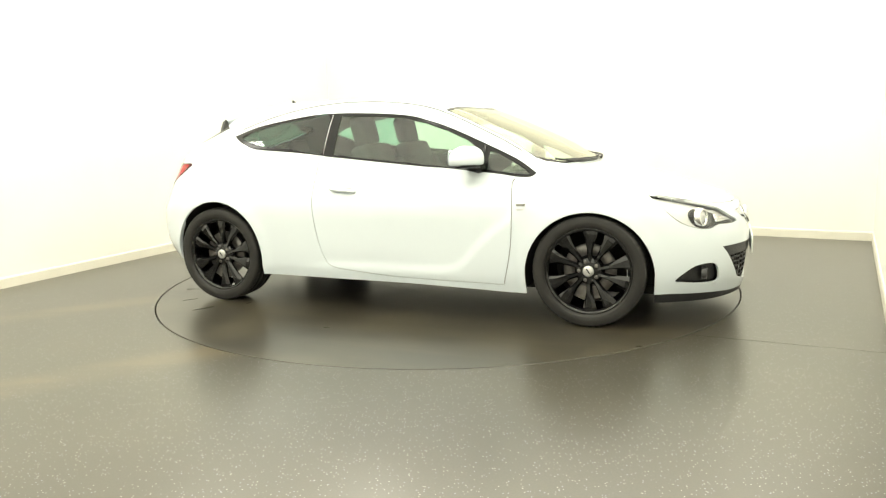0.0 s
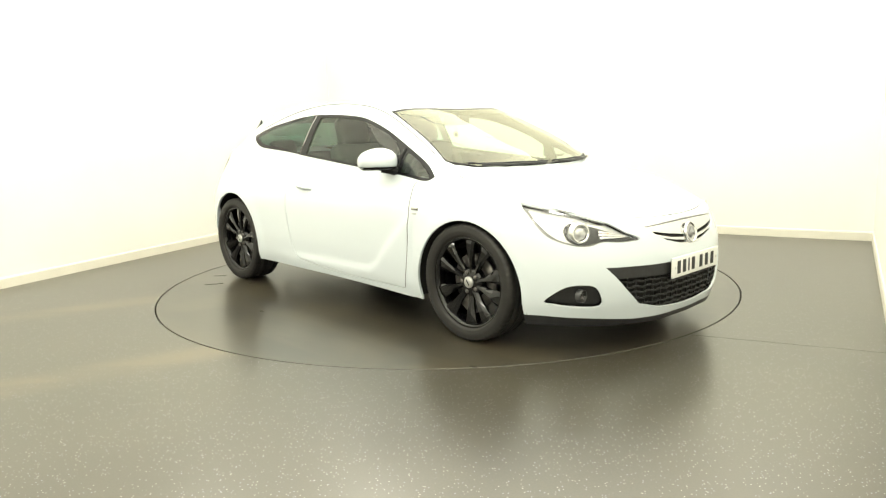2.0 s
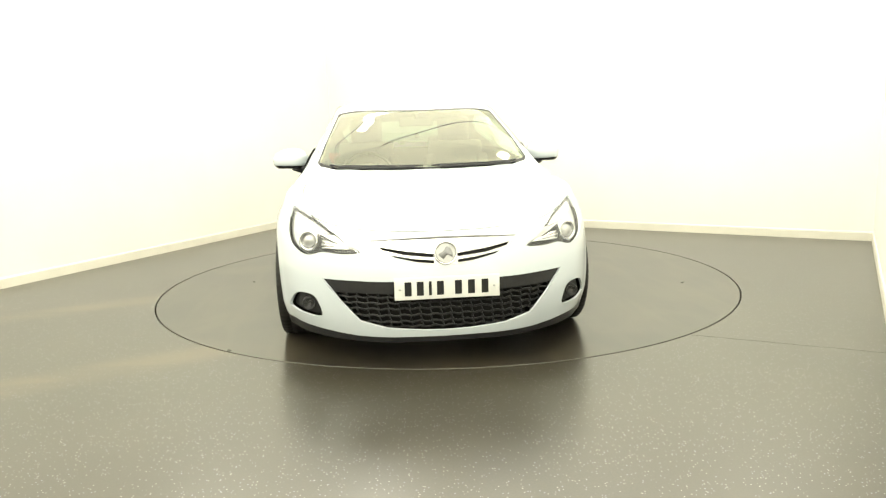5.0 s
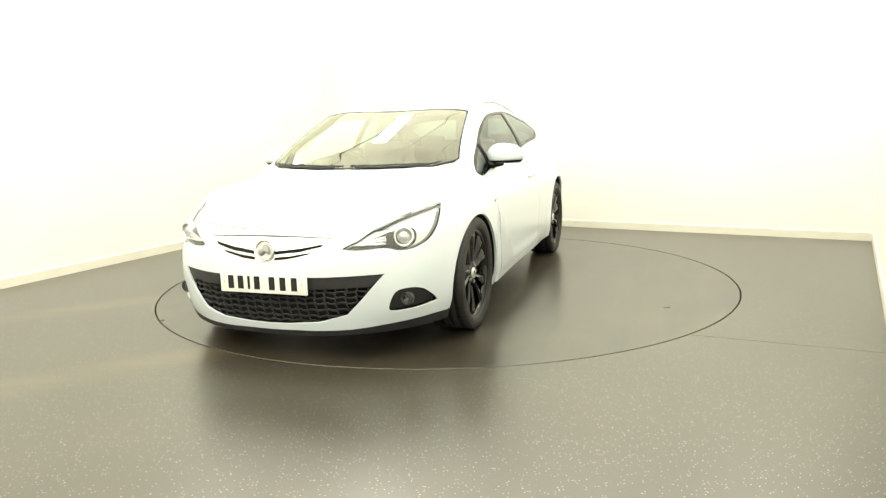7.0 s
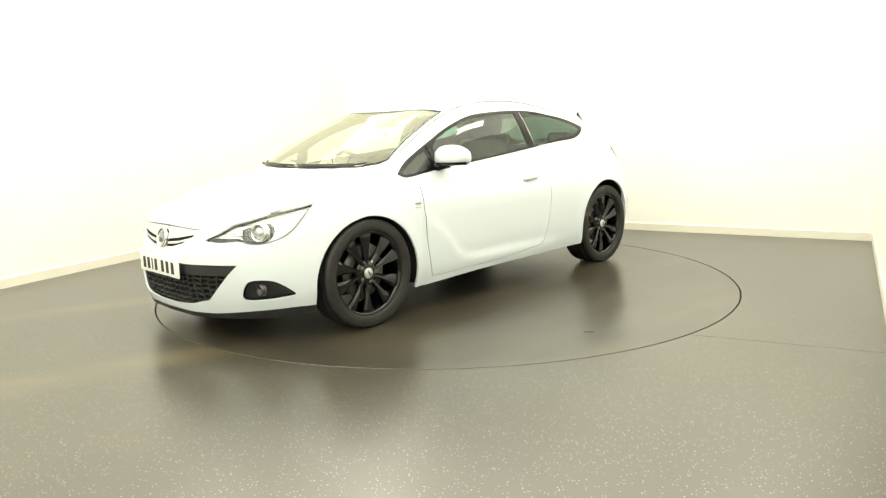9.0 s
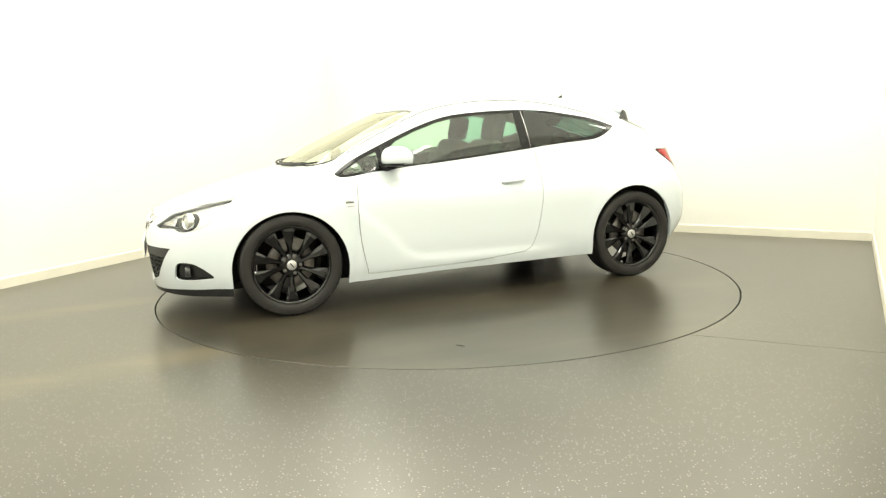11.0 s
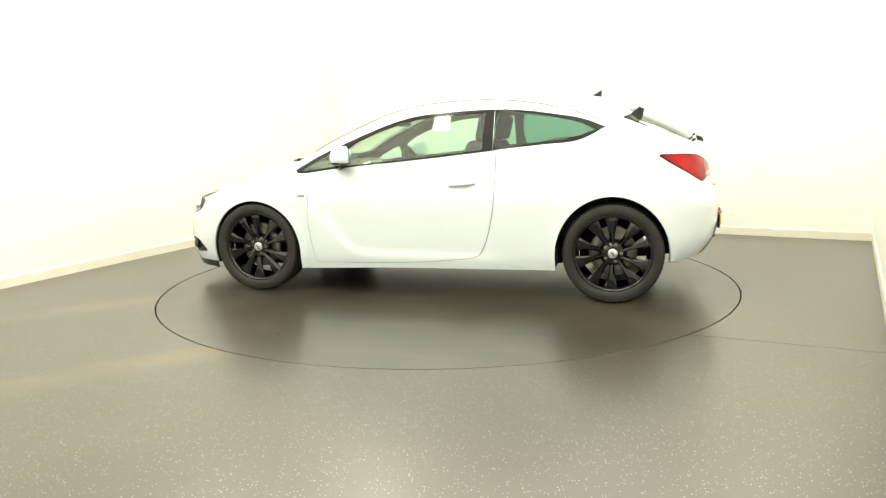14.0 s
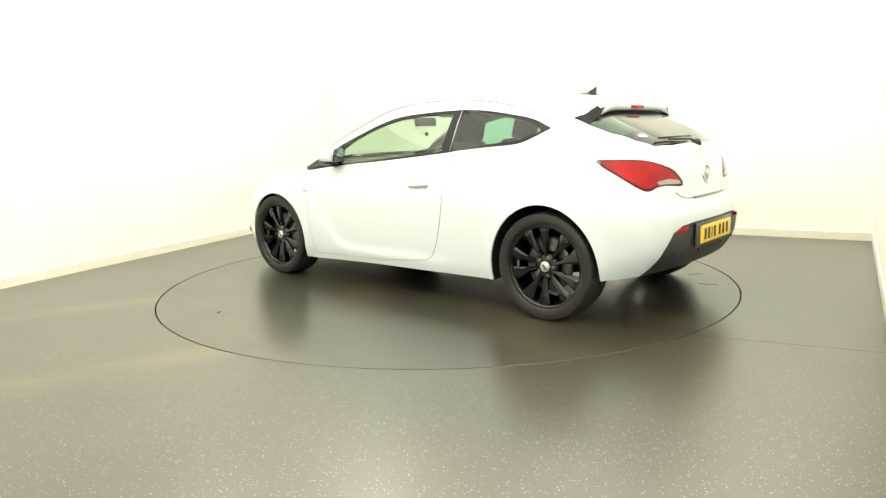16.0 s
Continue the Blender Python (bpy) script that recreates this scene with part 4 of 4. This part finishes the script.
mirror_in = part("rear_view_mirror", box(bmesh.new(), C(0.4, 0, 1.27, 0, 8, 0), 0.035, 0.25, 0.07, 0.016, 3), DASH, car, "dark rear-view mirror")
part("stem", tube(bmesh.new(), [C(0.41, 0, 1.29).translation, C(0.455, 0, 1.315).translation], 0.01), DASH, mirror_in)
part("hanging_tag", lathe(bmesh.new(), [(0.02, -0.004), (0.02, 0.004), (0, 0.004)], C(0.39, 0.0, 1.17, 0, 90, 0), 20), TRIM, mirror_in, "small dark hanging air freshener")
part("string", tube(bmesh.new(), [C(0.39, 0, 1.19).translation, C(0.4, 0, 1.24).translation], 0.0015, 5), TRIM, mirror_in)
for y in (0.36, -0.36):
    part("sun_visor", box(bmesh.new(), C(0.3, y, 1.335, 0, 14, 0), 0.17, 0.4, 0.02, 0.008), LINING, car)


# door mirrors
MIRROR = mat("mirror_glass", (0.55, 0.6, 0.62), 0.02, 1.0)
def build_mirror(side):
    y0 = side * 0.9
    m = C(0.59, y0, 1.018, 0, 0, 24 * side)
    bm = bmesh.new()
    bmesh.ops.create_uvsphere(bm, u_segments=32, v_segments=20, radius=1)
    low = bmesh.new()
    bmesh.ops.create_uvsphere(low, u_segments=32, v_segments=20, radius=1)

    def shape(mesh, zmin, zmax, k):
        for v in mesh.verts:
            x, y, z = v.co
            back = x < 0
            x = math.copysign(abs(x) ** 0.8, x) * (0.03 if back else 0.115)
            y = math.copysign(abs(y) ** 0.8, y) * 0.128
            z = math.copysign(abs(z) ** 0.85, z) * 0.088 * (1 - 0.2 * (y * side > 0) * abs(y) / 0.128)
            z = min(max(z, zmin), zmax)
            v.co = m @ Vector((x * k - 0.02, y * k, z + 0.004 * (x > 0.05)))
        bmesh.ops.remove_doubles(mesh, verts=mesh.verts, dist=0.0008)
    shape(bm, -0.036, 1, 1.0)
    shape(low, -0.052, -0.032, 0.985)
    cap = part("door_mirror", bm, PAINT, car, "white door mirror on a gloss black foot")
    part("mirror_base", low, GLOSSBLACK, cap)
    arm = bmesh.new()
    ya = side * 0.79
    tube(arm, [C(0.66, ya, 0.955).translation, C(0.63, side * 0.83, 0.962).translation, C(0.6, side * 0.88, 0.975).translation], [0.04, 0.026, 0.026], 10)
    part("mirror_foot", arm, GLOSSBLACK, cap)
    g = bmesh.new()
    prism(g, [(a * 0.104, b * 0.058) for a, b in smooth_line([(-1, -0.6), (-0.9, 0.8), (0, 1), (0.9, 0.7), (1, -0.4), (0.6, -0.8), (-0.7, -0.8)], 4)], 0.004, m @ pose(-0.0515, 0, 0.008) @ Matrix(((0, 0, -1, 0), (1, 0, 0, 0), (0, 1, 0, 0), (0, 0, 0, 1))))
    part("mirror_glass", g, MIRROR, cap, "mirror glass", smooth=False)
    # black sail panel with its bright edge where the mirror meets the window
    part("sail_strip", tube(bmesh.new(), [C(0.66, side * (skin_y(0.66, zz) + 0.002), zz).translation for zz in (0.95, 1.0, 1.05, 1.1)], 0.012, 8), GLOSSBLACK, cap)


build_mirror(1), build_mirror(-1)


# door handles, fender badges, waistline strips
for side, door in zip((1, -1), doors):
    y = side_y(-0.3, 0.822)
    bm = bmesh.new()
    pts = [C(-0.2 - 0.2 * t, side * (y + 0.004 + 0.024 * math.sin(math.pi * min(max(t, 0.04), 0.96)) ** 0.4), 0.815 + 0.015 * t).translation for t in np.linspace(0, 1, 11)]
    tube(bm, pts, [0.006] + [0.013] * 9 + [0.006], 10)
    part("door_handle", bm, PAINT, door, "white pull handle")
    cup = bmesh.new()
    prism(cup, [(0.075 * math.cos(a), 0.026 * math.sin(a)) for a in np.linspace(0, 2 * math.pi, 24)[:-1]], 0.002, C(-0.3, side * (y + 0.001), 0.835) @ pose(0, 0, 0, 90 + 12 * side, 0, 0))
    part("handle_cup", cup, PAINT, door)
    part("handle_seam", tube(bmesh.new(), [C(-0.2 - 0.2 * t, side * (y + 0.009), 0.803 + 0.015 * t).translation for t in np.linspace(0.05, 0.95, 6)], 0.002, 6), SHUT, door)
    yb = side_y(0.94, 0.74)
    bm = box(bmesh.new(), C(0.94, side * (yb + 0.002), 0.745, -4 * side, 0, 0), 0.058, 0.006, 0.02, 0.003)
    part("wing_badge", bm, CHROME, car, "small silver wing badge")
    part("wing_badge_bar", box(bmesh.new(), C(0.935, side * (yb + 0.003), 0.715, -4 * side, 0, 0), 0.045, 0.004, 0.01, 0.002), SATIN, car)
    # bright strip under the windows
    line = smooth_line(DLO[0], 4, False)
    bm = bmesh.new()
    tube(bm, [C(x, side * (skin_y(x, z) + 0.003), z - 0.003).translation for x, z in line[4:-2]], 0.005, 6)
    part("waist_strip", bm, GLOSSBLACK, frames[0 if side > 0 else 1], "thin dark strip under the window")
    # B-pillar seam
    part("pillar_seam", tube(bmesh.new(), [C(x, side * (skin_y(x, z) + 0.002), z).translation for x, z in ((-0.505, 1.06), (-0.503, 1.15), (-0.5, 1.25), (-0.497, 1.33))], 0.0026, 6), SATIN, frames[0 if side > 0 else 1])
    # roof rail joint
    part("roof_joint", tube(bmesh.new(), [C(x, side * (curve(RAIL_Y, x) + 0.001), curve(RAIL_Z, x) + 0.003).translation for x in np.linspace(0.9, -1.25, 44)], 0.003, 6), SEAM, car)
    # fog lamp
    fx = nose_x(0.705, 0.332)
    m = C(fx - 0.018, side * 0.705, 0.332, 0, 90, 0) @ Matrix.Diagonal((0.82, 0.82, 1, 1))
    fog = part("fog_lamp", lathe(bmesh.new(), [(0.042, -0.02), (0.042, 0.008), (0.036, 0.012), (0.033, 0.004), (0.02, -0.012), (0, -0.016)], m, 30), LAMPGREY, car, "round fog lamp with a dark bowl")
    part("fog_lens", lathe(bmesh.new(), [(0.034, 0.006), (0.02, 0.011), (0, 0.013)], m, 30), LENS, fog)
    # headlight insides
    lens = lenses[0 if side > 0 else 1]
    px = nose_x(0.682, 0.655)
    m = C(px - 0.034, side * 0.682, 0.657, 0, 84, 22 * side)
    part("projector_ring", lathe(bmesh.new(), [(0.038, -0.01), (0.04, 0.022), (0.048, 0.028), (0.056, 0.02), (0.058, -0.01)], m, 36), CHROME, lens)
    part("projector", lathe(bmesh.new(), [(0.038, 0.004), (0.034, 0.016), (0.02, 0.026), (0, 0.03)], m, 30), SATIN, lens, "grey projector lens")
    bm = bmesh.new()
    for y0, z0, y1, z1, r0 in ((0.615, 0.63, 0.46, 0.629, 0.009), (0.615, 0.646, 0.47, 0.633, 0.01), (0.61, 0.66, 0.48, 0.637, 0.009)):
        tube(bm, [C(nose_x(y0 + (y1 - y0) * t, z0 + (z1 - z0) * t) - 0.016, side * (y0 + (y1 - y0) * t), z0 + (z1 - z0) * t).translation for t in np.linspace(0, 1, 7)], [r0 * (1 - 0.125 * k) for k in range(7)], 8)
    part("light_guide", bm, CHROME, lens)
    part("indicator_bulb", lathe(bmesh.new(), [(0.011, -0.01), (0.011, 0.01), (0, 0.014)], C(nose_x(0.57, 0.645) - 0.024, side * 0.57, 0.645, 0, 90, 0), 20), AMBER, lens, "pale amber indicator bulb")
    # rear reflector and sensors
    part("rear_reflector", box(bmesh.new(), C(tail_x(0.5, 0.572) + 0.01, side * 0.5, 0.572, side * -6, 0, side * -26), 0.02, 0.16, 0.024, 0.005), REDLENS, car, "red bumper reflector")
    for ys in (0.2, 0.48):
        part("parking_sensor", lathe(bmesh.new(), [(0.012, -0.01), (0.012, 0.004), (0, 0.005)], C(tail_x(ys, 0.42) + 0.004, side * ys, 0.42, 0, -90, 0), 16), TRIM, car)

# wipers
def build_wiper(points, blade):
    bm = tube(bmesh.new(), points, [0.011] + [0.007] * (len(points) - 1), 8)
    arm = part("wiper", bm, TRIM, car, "black wiper arm")
    part("wiper_blade", tube(bmesh.new(), blade, 0.0065, 6), TRIM, arm)


def on_screen(x, y, lift):
    return C(x, y, top_z(x, y) + lift).translation


def foot_x(y):
    """Where the screen's lower edge runs at y."""
    return float(np.interp(abs(y), [0, 0.2, 0.4, 0.56, 0.668], [1.27, 1.26, 1.225, 1.15, 1.045]))


for first, last in ((-0.6, -0.02), (0.03, 0.6)):
    ys = [first + (last - first) * k / 11 for k in range(12)]
    build_wiper([on_screen(foot_x(y) + 0.004, y, 0.016) for y in ys[1:-1]], [on_screen(foot_x(y) - 0.022, y, 0.012) for y in ys])
build_wiper([C(-1.945, 0.02, 1.083).translation, C(-1.93, 0.06, 1.108).translation, C(-1.905, 0.34, 1.112).translation],
            [C(-1.905, 0.0, 1.125).translation, C(-1.9, 0.2, 1.125).translation, C(-1.87, 0.42, 1.122).translation])
part("wiper_boss", lathe(bmesh.new(), [(0.03, 0), (0.028, 0.02), (0.015, 0.03), (0, 0.031)], C(-1.945, 0.0, 1.075, 0, -45, 0), 20), TRIM, car)

# roof spoiler with its brake light, and the aerial
bm = bmesh.new()
rows = []
for x, ztop, thick, half in ((-1.24, 1.408, 0.0, 0.47), (-1.3, 1.404, 0.012, 0.485), (-1.38, 1.392, 0.04, 0.498), (-1.46, 1.372, 0.052, 0.506), (-1.52, 1.357, 0.056, 0.508), (-1.535, 1.347, 0.046, 0.504)):
    top = [(y, ztop + 0.008 - 0.035 * abs(y / half) ** 5) for y in np.linspace(-half, half, 25)]
    rows.append([bm.verts.new((x + OFF.x, y + OFF.y, z)) for y, z in top] + [bm.verts.new((x + OFF.x, y + OFF.y, z - thick)) for y, z in top[::-1]])
for p, q in zip(rows, rows[1:]):
    for k in range(len(p)):
        bm.faces.new((p[k], p[(k + 1) % len(p)], q[(k + 1) % len(p)], q[k]))
bm.faces.new(rows[-1])
spoiler = part("roof_spoiler", bm, PAINT, car, "white roof spoiler over the rear window")
part("brake_light", box(bmesh.new(), C(-1.522, 0, 1.325, 0, -14, 0), 0.032, 0.2, 0.026, 0.006), REDLENS, spoiler, "red high brake light")
for side in (1, -1):
    bm = bmesh.new()
    quad = [(-1.385, 0.61, 1.226), (-1.505, 0.504, 1.33), (-1.54, 0.49, 1.322), (-1.525, 0.55, 1.25), (-1.478, 0.614, 1.198)]
    outer_loop = [bm.verts.new(C(x, side * (y + 0.004), z).translation) for x, y, z in quad]
    inner_loop = [bm.verts.new(C(x, side * (y - 0.012), z - 0.004).translation) for x, y, z in quad]
    bm.faces.new(outer_loop), bm.faces.new(inner_loop[::-1])
    for k in range(5):
        bm.faces.new((outer_loop[k], inner_loop[k], inner_loop[(k + 1) % 5], outer_loop[(k + 1) % 5]))
    part("spoiler_blade", bm, GLOSSBLACK, spoiler, "gloss black side blade", smooth=False)
bm = bmesh.new()
prism(bm, smooth_line([(-1.1, 1.418), (-1.15, 1.437), (-1.2, 1.462), (-1.222, 1.474), (-1.22, 1.43), (-1.225, 1.41)], 2), 0.014, C(0, 0.007, 0) @ Matrix(((1, 0, 0, 0), (0, 0, -1, 0), (0, 1, 0, 0), (0, 0, 0, 1))))
box(bm, C(-1.165, 0, 1.422, 0, -4, 0), 0.13, 0.045, 0.02, 0.008)
part("roof_aerial", bm, TRIM, car, "dark shark-fin roof aerial", smooth=False)

# lower grille: curved slats and staggered ties
def grille_half(z):
    pts = [(q[1], q[0]) for q in GRILLE_LOW[1:-1]][::-1]
    return float(np.interp(z, [q[0] for q in pts], [q[1] for q in pts]))


LEVELS = [0.392, 0.362, 0.332, 0.298, 0.264, 0.236]
for z in LEVELS:
    h = grille_half(z) - 0.005
    part("grille_slat", tube(bmesh.new(), [C(nose_x(y, z) - 0.022, y, z + 0.004 * math.sin(y * 80)).translation for y in np.linspace(-h, h, 61)], 0.0052, 6), GRILLE, car)
bm = bmesh.new()
for i, (za, zb) in enumerate(zip([0.41] + LEVELS, LEVELS)):
    h = grille_half((za + zb) / 2) - 0.01
    y = -h + (0.02 if i % 2 else 0.045)
    while y < h:
        tube(bm, [C(nose_x(y, za) - 0.022, y, za).translation, C(nose_x(y, zb) - 0.022, y + 0.012, zb).translation], 0.0045, 5)
        y += 0.052
tagged(part("grille_mesh", bm, GRILLE, car, "black mesh ties of the lower grille"), kind="stuff")

# number plates, their writing as plain bars
def build_plate(x, z, turn, material, label):
    m = C(x, 0, z) @ pose(0, 0, 0, 90, 0, turn)
    plate = part("number_plate", box(bmesh.new(), m, 0.525, 0.112, 0.01, 0.004), material, car, label)
    for px in (-0.195, -0.135, -0.085, -0.035, 0.055, 0.12, 0.188):
        w = 0.014 if px == -0.085 else 0.034
        part("plate_bar", box(bmesh.new(), m @ pose(px, 0, 0.0055), w, 0.07, 0.002), INK, plate, smooth=False)
    return plate


build_plate(2.272, 0.441, 90, PLATE_W, "white front number plate with black bars")
build_plate(tail_x(0, 0.53) - 0.008, 0.52, -90, PLATE_Y, "yellow rear number plate with black bars")
bm = box(bmesh.new(), C(tail_x(0, 0.53) + 0.007, 0, 0.52), 0.02, 0.62, 0.15, 0.012)
part("plate_recess", bm, LAMPGREY, car, "grey plate surround")
for side in (1, -1):
    part("plate_screw", lathe(bmesh.new(), [(0.006, 0), (0.005, 0.003), (0, 0.004)], C(2.278, side * 0.235, 0.441, 0, 90, 0), 12), SATIN, car)


# emblems: ring and plain relief
def build_emblem(m, r, label, relief):
    e = part("emblem", lathe(bmesh.new(), [(r, 0), (r, 0.012), (r * 0.93, 0.016), (r * 0.84, 0.013), (r * 0.82, 0.006), (0, 0.006)], m, 40), CHROME, car, label)
    bm = bmesh.new()
    prism(bm, [(r * x, r * y) for x, y in smooth_line([(-0.55, 0.1), (-0.2, 0.5), (0.35, 0.55), (0.1, 0.15), (0.5, -0.2), (0.1, -0.6), (-0.15, -0.2)], 3)], 0.008, m @ pose(0, 0, 0.006))
    part("emblem_relief", bm, relief, e)
    bm = lathe(bmesh.new(), [(r * 0.8, 0.0065), (0, 0.0065)], m, 32)
    part("emblem_field", bm, SATIN, e)


build_emblem(C(nose_x(0, 0.606) - 0.004, 0, 0.606, 0, 76, 0), 0.06, "round chrome emblem on the grille", SEAM)
part("grille_edge", tube(bmesh.new(), [C(nose_x(y, 0.682) + 0.002, y, 0.683 - 0.012 * (y / 0.37) ** 2).translation for y in np.linspace(-0.37, 0.37, 31)], 0.003, 6), SEAM, car)
build_emblem(C(tail_x(0, 0.88) + 0.004, 0, 0.88, 0, -82, 0), 0.062, "round chrome emblem on the tailgate", SATIN)
for side in (1, -1):
    part("tailgate_lettering", box(bmesh.new(), C(tail_x(0.4, 0.8) - 0.001, side * 0.36, 0.795, 0, 0, side * -12), 0.004, 0.1, 0.016, 0.001), SATIN, car)
part("tailgate_pull", box(bmesh.new(), C(tail_x(0, 0.755) - 0.002, 0, 0.757), 0.02, 0.5, 0.007, 0.003), SHUT, car)

# marks worn into the table
rng = random.Random(4)
def build_mark(x, y, length, width, turn, label):
    bm = bmesh.new()
    n = 14
    out = [(length / 2 * math.cos(a) * rng.uniform(0.75, 1.05), width / 2 * math.sin(a) * rng.uniform(0.6, 1.1)) for a in np.linspace(0, 2 * math.pi, n + 1)[:-1]]
    prism(bm, out, 0.0015, pose(x, y, 0.0002, 0, 0, turn))
    part("scuff_mark", bm, MARK, turntable, label, smooth=False)


MARK = varied(mat("dark_scuff", (0.035, 0.032, 0.026), 0.5), 40, 0.7, 1.3)
for x, y, l, w, a in ((1.685, -1.44, 0.05, 0.025, 20), (-1.32, -1.4, 0.16, 0.02, 60), (-0.206, -1.589, 0.05, 0.02, 10), (-1.6, -1.2, 0.12, 0.015, 50), (-1.817, -0.901, 0.14, 0.014, 20), (0.6, 1.75, 0.06, 0.02, 130), (-1.1, -1.17, 0.05, 0.012, 70)):
    build_mark(x, y, l, w, a, "small dark scuff on the turntable")

# welded joint in the vinyl
JOINT = mat("vinyl_weld", (0.038, 0.034, 0.026), 0.35)
for (x0, y0), (x1, y1) in (((1.4, -1.76), (2.9, -2.45)),):
    d = math.hypot(x1 - x0, y1 - y0)
    thing("floor_trim", box(bmesh.new(), pose((x0 + x1) / 2, (y0 + y1) / 2, 0.0003, 0, 0, math.degrees(math.atan2(y1 - y0, x1 - x0))), d, 0.002, 0.001), JOINT, "thin dark welded joint in the vinyl floor", "floor joint", kind="structure")


# ---- what moves: the table turns and carries the car with it ----
def motions():
    for moved in (turntable, car):
        walk(moved, [(t, pose(0, 0, 0, 0, 0, a)) for t, a in TURN])


motions()
